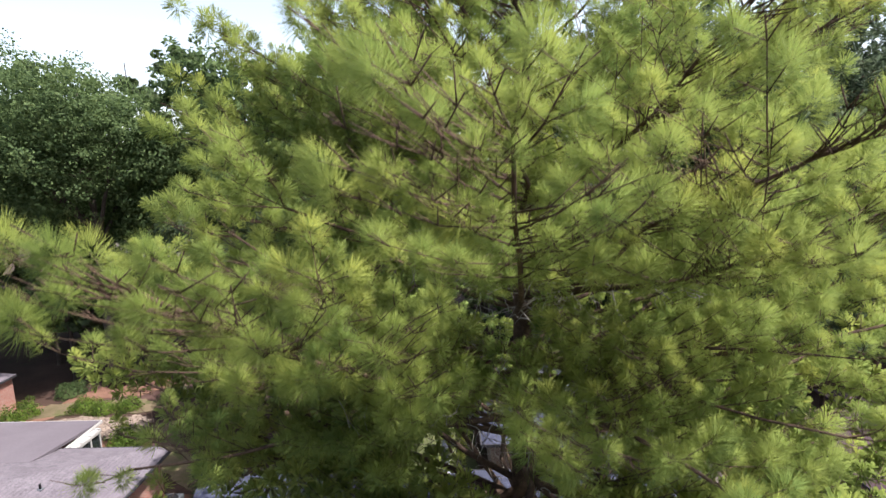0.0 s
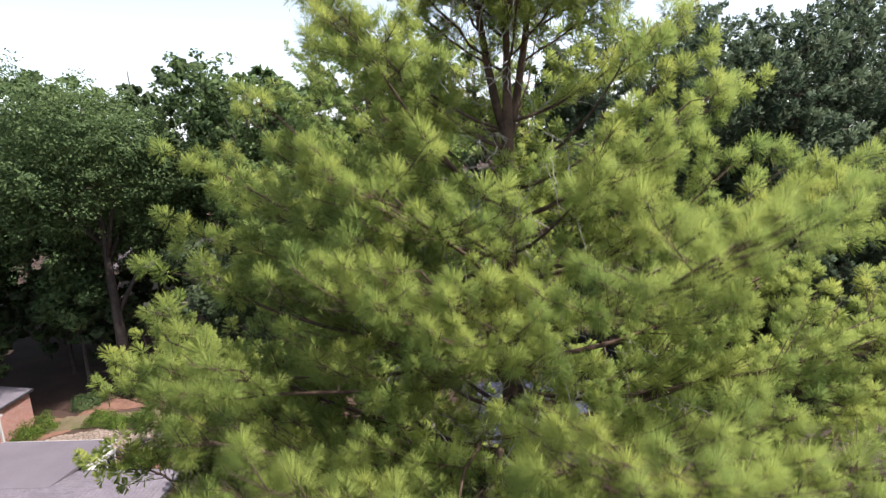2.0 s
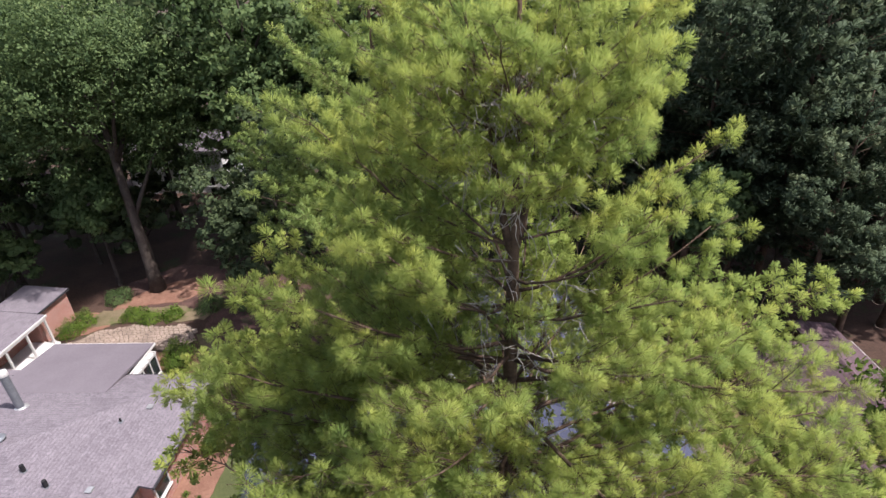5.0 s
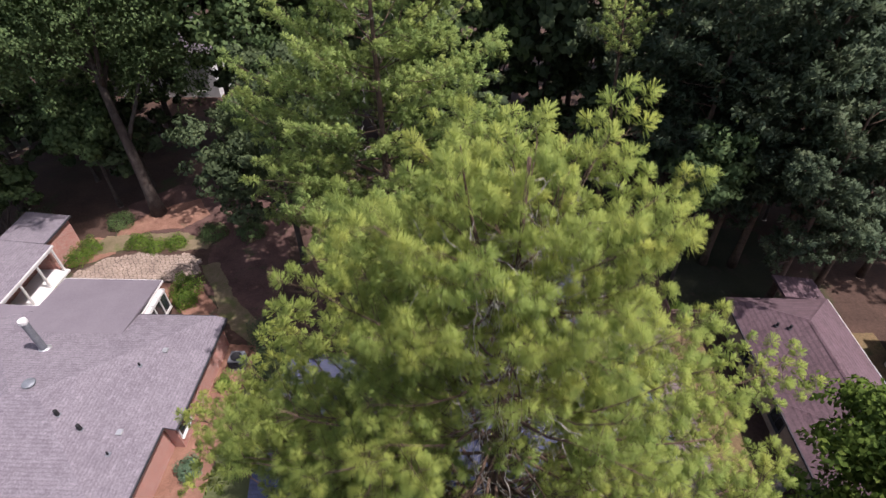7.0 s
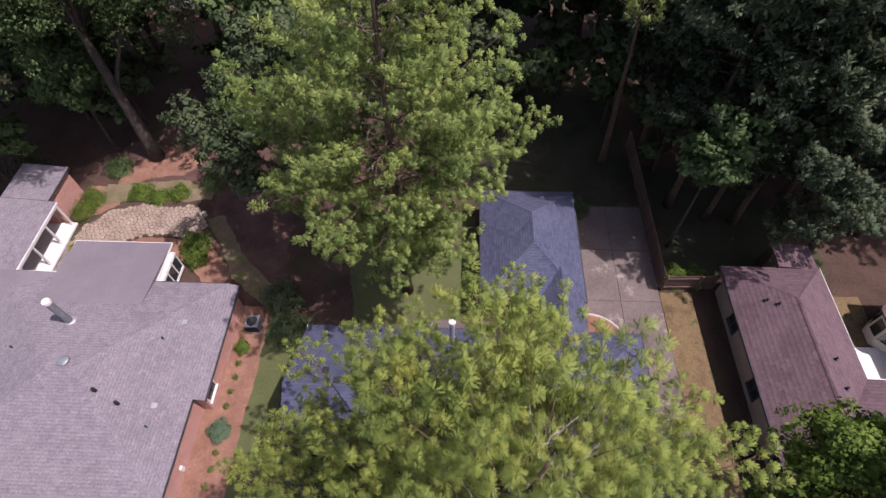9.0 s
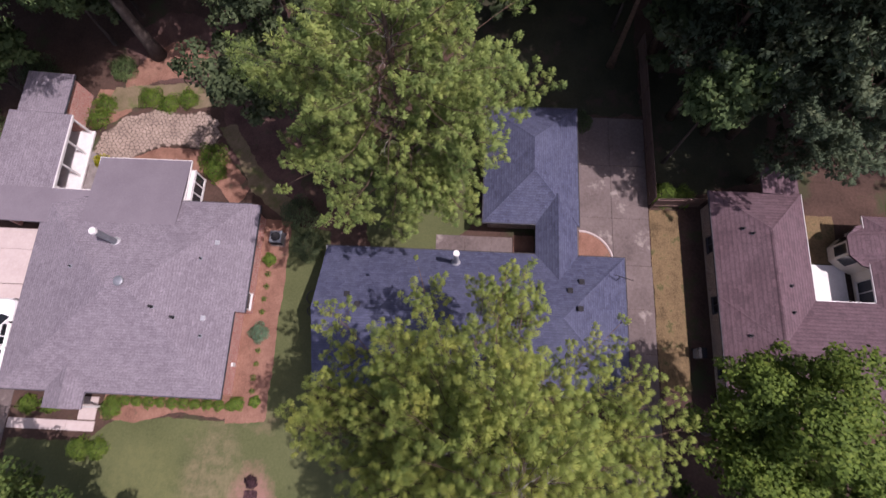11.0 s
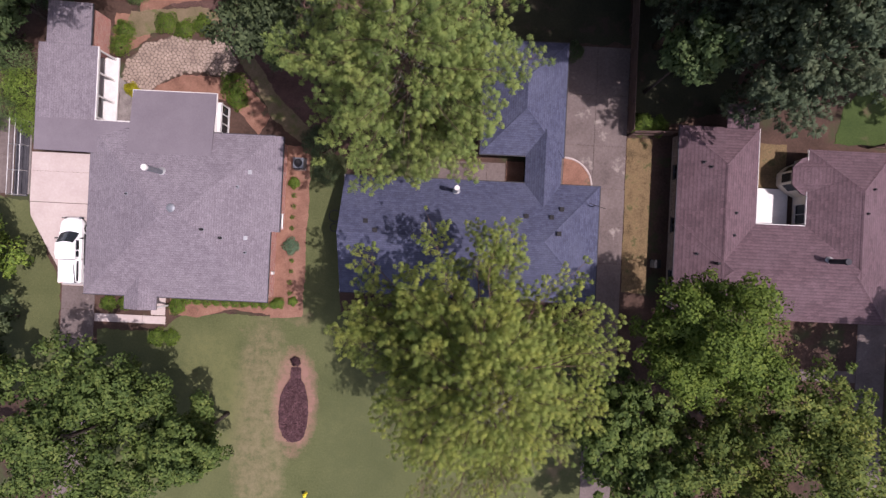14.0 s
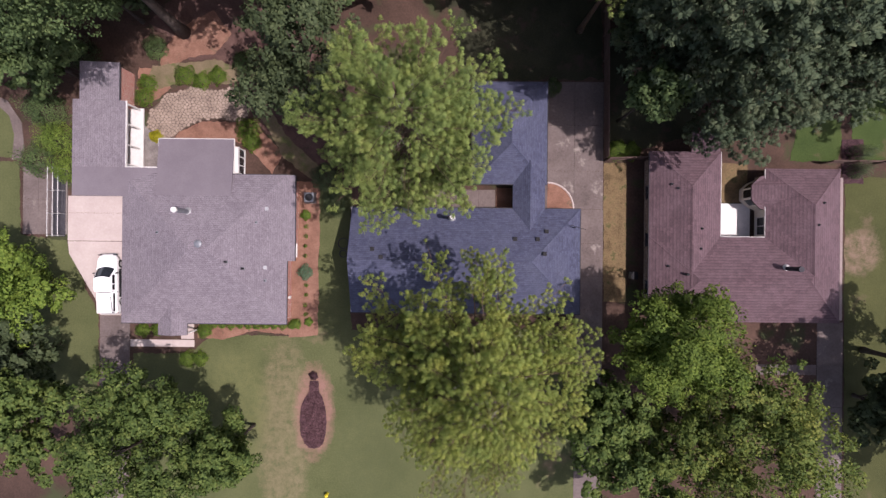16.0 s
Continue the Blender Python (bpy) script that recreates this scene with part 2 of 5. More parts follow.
M_STRAW = surface("pine_straw", (0.122, 0.060, 0.042), (0.246, 0.136, 0.098), 0.8, 9.0, 0.95, 0.9, 0.04, spots=((0.096, 0.076, 0.048), 0.7, 0.60))
# straw and soil with the back yard's tree shade mixed into the colour
M_SOIL_SHADE = surface("soil_with_painted_shade", (0.046, 0.025, 0.021), (0.120, 0.070, 0.060), 0.6, 7.0, 0.95, 0.8, 0.04, spots=((0.050, 0.056, 0.026), 0.5, 0.60))
M_MULCH = surface("dark_mulch", (0.014, 0.007, 0.009), (0.092, 0.048, 0.055), 2.0, 22.0, 0.95, 1.0, 0.07)
M_CHIP = surface("bark_chips", (0.018, 0.008, 0.010), (0.140, 0.074, 0.080), 3.0, 25.0, 0.95, 0.3, 0.01)
M_CONC = surface("pale_concrete", (0.336, 0.276, 0.260), (0.432, 0.372, 0.352), 0.4, 5.0, 0.85, 0.2, 0.006)
M_GRAVEL = surface("grey_gravel", (0.104, 0.088, 0.084), (0.216, 0.192, 0.184), 1.5, 14.0, 0.95, 0.8, 0.03)
M_SAND = surface("sandy_joints", (0.063, 0.047, 0.035), (0.106, 0.083, 0.064), 1.5, 14.0, 0.95, 0.6, 0.02)
# old concrete; on the west front and south drives its dark tone paints shade
M_CONC_OLD_SHADED = surface("weathered_and_shaded_concrete", (0.080, 0.062, 0.059), (0.156, 0.126, 0.119), 0.35, 5.0, 0.9, 0.25, 0.008, spots=((0.234, 0.201, 0.184), 0.5, 0.60))
M_STONE = surface("flagstone", (0.150, 0.112, 0.092), (0.345, 0.270, 0.222), 1.0, 6.0, 0.9, 0.6, 0.02)
M_ROOF_A = shingles("lavender_grey_shingles", (0.126, 0.108, 0.126), (0.156, 0.135, 0.156), (0.163, 0.142, 0.162))
M_ROOF_B = shingles("slate_blue_shingles", (0.033, 0.038, 0.072), (0.056, 0.061, 0.106), (0.062, 0.068, 0.110), 0.17, 0.74)
M_ROOF_C = shingles("mauve_brown_shingles", (0.066, 0.038, 0.046), (0.097, 0.057, 0.068), (0.104, 0.065, 0.077), 0.26, 0.70)
M_FELT = surface("flat_roof_felt", (0.122, 0.105, 0.122), (0.157, 0.137, 0.156), 0.5, 9.0, 0.92, 0.3, 0.006)
M_BRICK = bricks("red_brick", (0.310, 0.115, 0.085), (0.410, 0.180, 0.140))
M_BRICK_TAN = bricks("tan_brick", (0.156, 0.108, 0.078), (0.222, 0.162, 0.126))
M_WHITE = surface("white_paint", (0.470, 0.452, 0.444), (0.610, 0.594, 0.586), 1.5, 9.0, 0.6, 0.1, 0.003)
M_CREAM = surface("cream_siding", (0.520, 0.480, 0.420), (0.640, 0.600, 0.540), 1.5, 9.0, 0.7, 0.2, 0.004)
M_TRIM_DARK = surface("dark_trim", (0.030, 0.030, 0.036), (0.060, 0.057, 0.064), 2.0, 12.0, 0.9, 0.1, 0.003)
M_METAL = surface("galvanised_metal", (0.330, 0.330, 0.340), (0.520, 0.520, 0.530), 3.0, 12.0, 0.45, 0.1, 0.002, 0.6)
M_BLACK = surface("black_plastic", (0.014, 0.014, 0.016), (0.030, 0.029, 0.031), 4.0, 20.0, 0.97, 0.1, 0.002)
M_RUBBER = surface("tyre_rubber", (0.012, 0.012, 0.012), (0.030, 0.029, 0.028), 6.0, 30.0, 0.85, 0.3, 0.004)
M_WOOD = surface("weathered_fence_wood", (0.072, 0.044, 0.038), (0.160, 0.108, 0.094), 2.0, 14.0, 0.9, 0.5, 0.008)
M_CARPAINT = surface("white_car_paint", (0.740, 0.740, 0.745), (0.800, 0.800, 0.805), 0.8, 3.0, 0.22, 0.02, 0.001)
M_GLASS = glass("dark_window_glass", (0.020, 0.024, 0.030))
M_ACU = surface("grey_steel_casing", (0.130, 0.140, 0.160), (0.230, 0.240, 0.260), 3.0, 14.0, 0.5, 0.1, 0.002, 0.4)
M_YELLOW = surface("yellow_paint", (0.620, 0.480, 0.020), (0.780, 0.640, 0.040), 4.0, 20.0, 0.5, 0.1, 0.002)


# ---- building blocks ----
def thing(name, x, y, z, label, category, group="", kind=""):
    ob = new(name)
    ob.location = (x, y, z)
    ob.empty_display_size = 0.2
    return tagged(ob, label, category, group, kind)


def part(name, data, material, parent, label="", kind=""):
    """One mesh (from a bmesh or as it is) as a part of a thing or of another part; its points are in the thing's own metres."""
    if isinstance(data, bmesh.types.BMesh):
        me = bpy.data.meshes.new(name)
        data.to_mesh(me)
        data.free()
    else:
        me = data
    if material and not me.materials:
        me.materials.append(material)
    ob = new(name, me)
    ob.parent = parent
    return tagged(ob, label, kind=kind)


def box(bm, x0, x1, y0, y1, z0, z1, bevel=0.0):
    made = bmesh.ops.create_cube(bm, size=1.0, matrix=Matrix.LocRotScale(((x0 + x1) / 2, (y0 + y1) / 2, (z0 + z1) / 2), None, (x1 - x0, y1 - y0, z1 - z0)))
    if bevel:
        edges = list({e for v in made["verts"] for e in v.link_edges})
        bmesh.ops.bevel(bm, geom=edges, offset=bevel, segments=2, affect="EDGES")
    return bm


def boxed(x0, x1, y0, y1, z0, z1, bevel=0.0):
    return box(bmesh.new(), x0, x1, y0, y1, z0, z1, bevel)


def rod(bm, a, b, r0, r1, n=10):
    a, b = Vector(a), Vector(b)
    d = b - a
    m = Matrix.Translation((a + b) / 2) @ d.to_track_quat("Z", "Y").to_matrix().to_4x4()
    bmesh.ops.create_cone(bm, cap_ends=True, segments=n, radius1=r0, radius2=r1, depth=d.length, matrix=m)
    return bm


def mesh_of(name, verts, faces, smooth=False):
    me = bpy.data.meshes.new(name)
    me.from_pydata([tuple(v) for v in verts], [], [tuple(f) for f in faces])
    if smooth:
        me.polygons.foreach_set("use_smooth", [True] * len(me.polygons))
    me.update()
    return me


def soup(name, verts, size, soft):
    """A mesh of loose polygons with size corners each, from an array of points; soft: the normal that each polygon is shaded with."""
    v = np.asarray(verts, dtype=np.float32).reshape(-1, size, 3)
    flat = np.cross(v[:, 1] - v[:, 0], v[:, 2] - v[:, 0])
    turned = np.einsum("ij,ij->i", flat, soft) < 0
    v[turned] = v[turned][:, ::-1]
    count = len(v)
    me = bpy.data.meshes.new(name)
    me.vertices.add(count * size)
    me.vertices.foreach_set("co", v.ravel())
    me.loops.add(count * size)
    me.loops.foreach_set("vertex_index", np.arange(count * size, dtype=np.int32))
    me.polygons.add(count)
    me.polygons.foreach_set("loop_start", np.arange(0, count * size, size, dtype=np.int32))
    me.update(calc_edges=True)
    me.normals_split_custom_set_from_vertices(np.repeat(soft, size, 0).astype(np.float32))
    return me


def unit(v):
    return v / np.maximum(np.linalg.norm(v, axis=-1, keepdims=True), 1e-9)


def tubes(lines, sides=6):
    """Tapered tubes along lines of (points, radii): vertices and faces."""
    verts, faces = [], []
    for pts, radii in lines:
        pts = np.asarray(pts, float)
        tang = unit(np.gradient(pts, axis=0))
        ref = np.array((0.31, 0.22, 0.92)) if abs(tang[0][2]) < 0.85 else np.array((0.9, 0.3, 0.1))
        a = unit(np.cross(tang, ref))
        b = np.cross(tang, a)
        base = len(verts)
        for p, r, u, v in zip(pts, radii, a, b):
            for k in range(sides):
                w = 2 * math.pi * k / sides
                verts.append(p + r * (math.cos(w) * u + math.sin(w) * v))
        for i in range(len(pts) - 1):
            for k in range(sides):
                q = (k + 1) % sides
                faces.append((base + i * sides + k, base + i * sides + q, base + (i + 1) * sides + q, base + (i + 1) * sides + k))
        faces.append(tuple(base + (len(pts) - 1) * sides + k for k in range(sides)))
        faces.append(tuple(base + k for k in reversed(range(sides))))
    return verts, faces


def leaves(rng, pos, size, out, up=0.5):
    """One small kite-shaped leaf at each point, tilted at random, and the normal of each; out: the way that its clump faces."""
    n = len(pos)
    nor = unit(rng.normal(size=(n, 3)) + out * 0.8 + np.array((0, 0, up)))
    a = unit(np.cross(nor, rng.normal(size=(n, 3))))
    b = np.cross(nor, a)
    s = (size * rng.uniform(0.6, 1.3, n))[:, None]
    quad = np.stack((pos - a * s * 0.5, pos + b * s * 0.34 + a * s * 0.05, pos + a * s * 0.6 - nor * s * 0.08, pos - b * s * 0.34 + a * s * 0.05), 1)
    return quad.reshape(-1, 3), unit(nor * 0.35 + out * 0.9 + np.array((0, 0, 0.15)))


def trunk_mesh(rng, height, r0, lean, sides=10, bend=0.25):
    n = 14
    s = np.linspace(0, 1, n)
    wob = np.cumsum(rng.normal(0, bend / n, (n, 2)), 0)
    pts = np.stack((lean[0] * s ** 1.2 + wob[:, 0] * s, lean[1] * s ** 1.2 + wob[:, 1] * s, height * s), 1)
    pts[0, 2] = -0.15
    rad = r0 * (1 - 0.86 * s) * (1 + 0.45 * np.exp(-s * 22))
    return pts, rad


def at_height(pts, z):
    return np.array([np.interp(z, pts[:, 2], pts[:, k]) for k in range(3)])


# ---- ground ----
def wavy(points, step=0.25, amount=0.18, seed=1):
    """A closed outline with soft, ragged edges."""
    out = []
    for i, a in enumerate(points):
        c = points[(i + 1) % len(points)]
        ln = math.hypot(c[0] - a[0], c[1] - a[1])
        n = max(1, min(220, int(ln / step)))
        nx, ny = -(c[1] - a[1]) / ln, (c[0] - a[0]) / ln
        for k in range(n):
            q = k / n
            x, y = a[0] + (c[0] - a[0]) * q, a[1] + (c[1] - a[1]) * q
            d = amount * (1.3 * noise.noise((x * 0.7, y * 0.7, seed)) + 0.9 * noise.noise((x * 2.6, y * 2.6, seed + 9)) + 0.5 * noise.noise((x * 7.0, y * 7.0, seed + 4)))
            out.append((x + nx * d, y + ny * d))
    return out


def sheet(name, points, z, thick, material, label, category):
    """A flat piece of the ground with an edge of its own."""
    bm = bmesh.new()
    top = bm.faces.new([bm.verts.new((x, y, z)) for x, y in points])
    if top.normal.z < 0:
        top.normal_flip()
    bm.normal_update()
    ext = bmesh.ops.extrude_face_region(bm, geom=[top])
    for v in [g for g in ext["geom"] if isinstance(g, bmesh.types.BMVert)]:
        v.co.z -= thick
    bmesh.ops.recalc_face_normals(bm, faces=bm.faces)
    bmesh.ops.triangulate(bm, faces=[f for f in bm.faces if len(f.verts) > 4])
    me = bpy.data.meshes.new(name)
    bm.to_mesh(me)
    bm.free()
    me.materials.append(material)
    return tagged(new(name, me), label, category, kind="structure")


bm = bmesh.new()
bmesh.ops.create_grid(bm, x_segments=2, y_segments=2, size=1500)
me = bpy.data.meshes.new("ground")
bm.to_mesh(me)
bm.free()
me.materials.append(M_GROUND)
tagged(new("ground", me), "brown leaf litter and pine straw under the trees", "ground", kind="structure")

sheet("lawn", wavy([(-31.6, 8.6), (-26.0, 8.6), (-24.2, 10.3), (-13.9, 10.5), (-13.8, 25.0), (-10.7, 24.6), (-10.6, 11.0), (13.6, 11.5), (13.6, -30), (-31.6, -30)], 0.22, 0.12, 3), 0.0162, 0.06, M_LAWN, "mown lawn, green with dry tan patches", "lawn")
sheet("lawn_side", wavy([(37.0, 26.2), (62, 26.2), (62, -30), (37.4, -30), (37.0, 13)], 0.22, 0.1, 4), 0.0184, 0.06, M_LAWN_SIDE, "mown green lawn with a worn patch", "lawn")
sheet("lawn_back", wavy([(31.5, 27.7), (36.4, 27.7), (36.7, 31.5), (34.0, 33.0), (32.4, 31.0)], 0.22, 0.15, 5), 0.0206, 0.06, M_LAWN_GREEN, "small bright green back lawn", "lawn")
sheet("lawn_far_back", wavy([(37.6, 27.9), (60, 27.9), (60, 40), (37.6, 40)], 0.22, 0.15, 5), 0.0228, 0.06, M_LAWN_GREEN, "green lawn behind a fence", "lawn")
# these two grass sheets carry the woods' shade in their dark colour
sheet("lawn_shade", wavy([(0.6, 35.0), (13.4, 35.6), (13.4, 50), (-4, 50)], 0.3, 0.25, 17), 0.0120, 0.05, M_SHADE_GRASS, "thin grass behind the garage, tree shade put into its dark colour", "lawn")
sheet("lawn_fenced", wavy([(13.8, 28.0), (22.6, 30.2), (24.0, 38.0), (13.8, 40.0)], 0.3, 0.25, 18), 0.0150, 0.05, M_SHADE_GRASS, "thin grass behind the fence, tree shade put into its dark colour", "lawn")
sheet("lawn_west", wavy([(-60, 3.0), (-35.0, 3.0), (-35.0, 12.2), (-36.5, 15.4), (-38.2, 19.4), (-42.6, 20), (-42.8, 27), (-60, 27)], 0.22, 0.15, 6), 0.0250, 0.06, M_LAWN, "patchy lawn beside the driveway", "lawn")
sheet("lawn_curve", wavy([(-60, 27.4), (-43.5, 27.4), (-42.9, 30.5), (-45.2, 33.0), (-60, 34)], 0.22, 0.1, 7), 0.0272, 0.06, M_LAWN, "lawn inside a curved path", "lawn")
sheet("grass_strip", wavy([(13.75, 14.0), (15.95, 14.0), (15.85, 27.4), (13.65, 27.4)], 0.22, 0.06, 8), 0.0294, 0.06, M_DRY, "strip of dry golden grass beside the driveway", "grass")
sheet("court_grass", wavy([(23.9, 23.7), (27.6, 23.7), (27.5, 27.5), (23.8, 27.5)], 0.22, 0.05, 8), 0.0316, 0.06, M_DRY, "dry grass in the court", "grass")
sheet("pine_straw_bed", wavy([(-16.6, 10.3), (-13.8, 10.5), (-13.75, 25.2), (-16.6, 25.4)], 0.22, 0.1, 9), 0.0338, 0.06, M_STRAW, "bed of orange pine straw along the house wall", "flower bed")
sheet("pine_straw_front", wavy([(-25.4, 10.2), (-23.0, 10.0), (-20.0, 10.9), (-16.0, 10.5), (-15.9, 12.4), (-25.4, 12.4)], 0.22, 0.1, 10), 0.0360, 0.06, M_STRAW, "bed of orange pine straw under the front hedge", "flower bed")
sheet("pine_straw_back", wavy([(-29.0, 35.6), (-26.6, 37.2), (-24.0, 37.6), (-22.4, 39.6), (-24.2, 41.8), (-27.6, 40.0), (-29.4, 37.2)], 0.22, 0.18, 11), 0.0382, 0.06, M_STRAW, "pine straw under the back yard trees", "flower bed")
sheet("pine_straw_patio", wavy([(-28.0, 29.0), (-21.0, 29.0), (-18.4, 26.0), (-17.4, 28.0), (-19.6, 30.6), (-21.6, 31.0), (-25.2, 31.1), (-27.4, 30.0)], 0.22, 0.12, 12), 0.0404, 0.06, M_STRAW, "pine straw bed behind the house", "flower bed")
sheet("pine_straw_shed", wavy([(-31.4, 32.4), (-29.9, 33.0), (-28.2, 34.2), (-29.0, 36.2), (-31.4, 36.2)], 0.22, 0.12, 13), 0.0426, 0.06, M_STRAW, "pine straw bed beside the brick wall", "flower bed")
# dark sheet: the trees' shade on this ground is in its base colour
sheet("pine_straw_yard", wavy([(-26.5, 37.0), (-20.8, 36.2), (-19.8, 30.2), (-13.6, 26.9), (-13.2, 27.4), (-14.6, 38.0), (-14.0, 43.0), (-27.0, 44.0), (-30.5, 40.5)], 0.3, 0.35, 21), 0.0140, 0.06, M_SOIL_SHADE, "reddish pine straw and soil in the back yard, darkened for tree shade", "ground")
sheet("back_lawn", wavy([(-31.0, 33.8), (-27.6, 34.6), (-21.0, 34.9), (-20.6, 36.0), (-24.0, 37.0), (-30.0, 36.4)], 0.22, 0.15, 14), 0.0448, 0.06, M_BARE, "thin dry grass and soil round the stone patio", "lawn")
sheet("back_grass", wavy([(-20.8, 33.0), (-18.6, 30.0), (-17.2, 27.6), (-14.0, 25.2), (-13.8, 26.8), (-17.0, 29.8), (-19.4, 33.4)], 0.22, 0.15, 15), 0.0470, 0.06, M_BARE, "thin dry grass edging the straw bed", "lawn")


# concrete: each slab of the drives is a piece of its own
def slabs(name, xs, ys, z, material, label, gap=0.009):
    top = tagged(new(name), label, "driveway", kind="structure")
    for i in range(len(xs) - 1):
        for j in range(len(ys) - 1):
            part("slab", boxed(xs[i] + gap, xs[i + 1] - gap, ys[j] + gap, ys[j + 1] - gap, z - 0.12, z, 0.012), material, top)
    return top


slabs("driveway_west", (-38.05, -32.4), (19.4, 22.1, 23.75), 0.05, M_CONC, "pale pink concrete driveway in slabs beside the house")
# darker than the bend it continues: tree shade is put into the colour
slabs("driveway_west_front", (-34.85, -31.95), (-20, -12, -6, -1.0, 3.2, 7.4, 10.2, 12.2), 0.05, M_CONC_OLD_SHADED, "grey concrete driveway in slabs, tree shade put into its dark tone")
slabs("driveway_middle", (8.0, 10.8, 13.6), (22.9, 26.6, 31.0, 35.2), 0.05, M_CONC_OLD_SHADED, "weathered grey concrete driveway beside the blue-roofed house")
slabs("driveway_middle_front", (11.0, 13.65), (-20, -8, 0, 6, 10, 13.2, 16.4, 19.6, 22.9), 0.05, M_CONC_OLD_SHADED, "weathered grey concrete driveway in slabs")
slabs("neighbour_driveway", (-42.4, -40.9, -39.6), (20.0, 23.4, 26.8), 0.04, M_CONC_OLD_SHADED, "grey concrete driveway next door")
slabs("side_walk", (35.2, 36.8), (12.4, 14.0, 17.0, 20.0, 23.0, 26.2), 0.05, M_WALK, "pale concrete walk along the house wall")
slabs("front_walk", (-31.9, -29.8, -27.7, -25.7), (9.25, 9.95), 0.055, M_CONC, "pale concrete front walk")
slabs("porch_walk", (-27.0, -25.75), (10.02, 11.6), 0.06, M_CONC, "pale concrete walk to the front door")
# darker concrete than the side walk, to paint the shade lying here
slabs("south_drive", (34.4, 36.9), (-20, -12, -6, -1, 4, 8, 12.2), 0.05, M_CONC_OLD_SHADED, "concrete drive beside the house, shade put into its dark grey tone")
slabs("south_walk", (28.5, 30.5, 32.5, 34.38), (7.1, 8.1), 0.05, M_CONC_OLD_SHADED, "concrete walk to the front of the brown-roofed house")
slabs("court_floor", (23.7, 27.8), (20.3, 23.6), 0.06, M_WHITE, "white painted court floor between the wings")

# dark mulch-coloured sheet that paints the black shade between the fences
sheet("fence_shade_sheet", wavy([(36.7, 25.6), (38.7, 25.6), (38.7, 29.9), (36.6, 29.9)], 0.3, 0.06, 31), 0.045, 0.06, M_MULCH, "dark sheet standing in for the deep shade between two fences", "flower bed")
sheet("gravel_strip", [(-39.5, 20.0), (-38.12, 20.0), (-38.12, 26.3), (-39.5, 26.3)], 0.035, 0.06, M_GRAVEL, "strip of grey gravel under the railing", "gravel")
sheet("driveway_bend", [(-38.02, 19.36), (-37.9, 18.2), (-36.4, 15.6), (-35.3, 13.8), (-34.85, 12.24), (-31.95, 12.24), (-31.95, 19.36)], 0.05, 0.12, M_CONC, "pale pink concrete drive narrowing towards the front", "driveway")

# curved path and the small curved straw bed by the drive
arc = [(8.25 + 2.5 * math.cos(a), 22.95 + 2.5 * math.sin(a)) for a in np.linspace(0, math.pi / 2, 12)]
sheet("curved_bed", [(8.2, 22.9)] + arc, 0.09, 0.08, M_STRAW, "quarter-round bed of pine straw in a concrete edge", "flower bed")
v, f = tubes([([(x, y, 0.08) for x, y in arc], [0.09] * len(arc))], 6)
me = mesh_of("bed_edging", v, f)
me.materials.append(M_CONC)
tagged(new("bed_edging", me), "curved pale concrete bed edging", "edging", kind="structure")
ring = [(-60, 34.6), (-47, 34.2), (-44.0, 32.9), (-42.6, 30.8), (-42.3, 28.2), (-42.7, 27.2), (-43.5, 27.2), (-43.3, 29.6), (-43.8, 31.4), (-45.4, 32.9), (-48, 33.5), (-60, 33.8)]
sheet("curved_path", ring, 0.045, 0.06, M_CONC_OLD_SHADED, "curved grey concrete path", "path")


# ---- trees ----
def apart_from(pos, way, least):
    """Thins points so that hardly two stand nearer than least: the shoots gather into separate puffs."""
    taken, keep = {}, []
    cells = np.floor(pos / least).astype(int)
    for i, c in enumerate(map(tuple, cells)):
        near = False
        for dx in (-1, 0, 1):
            for dy in (-1, 0, 1):
                for dz in (-1, 0, 1):
                    for j in taken.get((c[0] + dx, c[1] + dy, c[2] + dz), ()):
                        q = pos[i] - pos[j]
                        if q[0] * q[0] + q[1] * q[1] + q[2] * q[2] < least * least:
                            near = True
        if not near:
            taken.setdefault(c, []).append(i)
            keep.append(i)
    return pos[keep], way[keep]


def puffs(rng, pos, way, count, length, width, fans=0.6):
    """Round needle puffs at the ends of shoots: needles and small bundles that fan out from the shoot's end, and the normal of each."""
    n = len(pos)
    axis = np.repeat(unit(way), count, 0)
    mid = np.repeat(pos, count, 0)
    big = np.repeat(rng.uniform(0.78, 1.22, n), count)[:, None] * length
    turn = unit(np.cross(axis, rng.normal(size=axis.shape)))
    along = rng.uniform(0, 1, (n * count, 1))
    lean = (2.0 - 1.5 * along) * rng.uniform(0.5, 1.12, (n * count, 1))
    d = np.cos(lean) * axis + np.sin(lean) * turn
    base = mid + axis * (along * 0.7 - 0.5) * big
    tip = base + d * big * rng.uniform(0.78, 1.02, (n * count, 1))
    tip[:, 2:] -= 0.08 * big
    out = unit(tip - mid)
    flat = unit(np.cross(d, rng.normal(size=d.shape))) * (width / 2)
    soft = unit(out * 0.8 + np.array((0, 0, 0.6)))
    # bundles that fan out towards their ends, and single needles that taper
    fan = rng.random((n * count, 1)) < fans
    a = np.where(fan, base, tip)
    c = np.where(fan, base + (tip - base) * 0.94, base + (tip - base) * 0.35)
    return np.stack((a, c - flat, c + flat), 1).reshape(-1, 3), soft


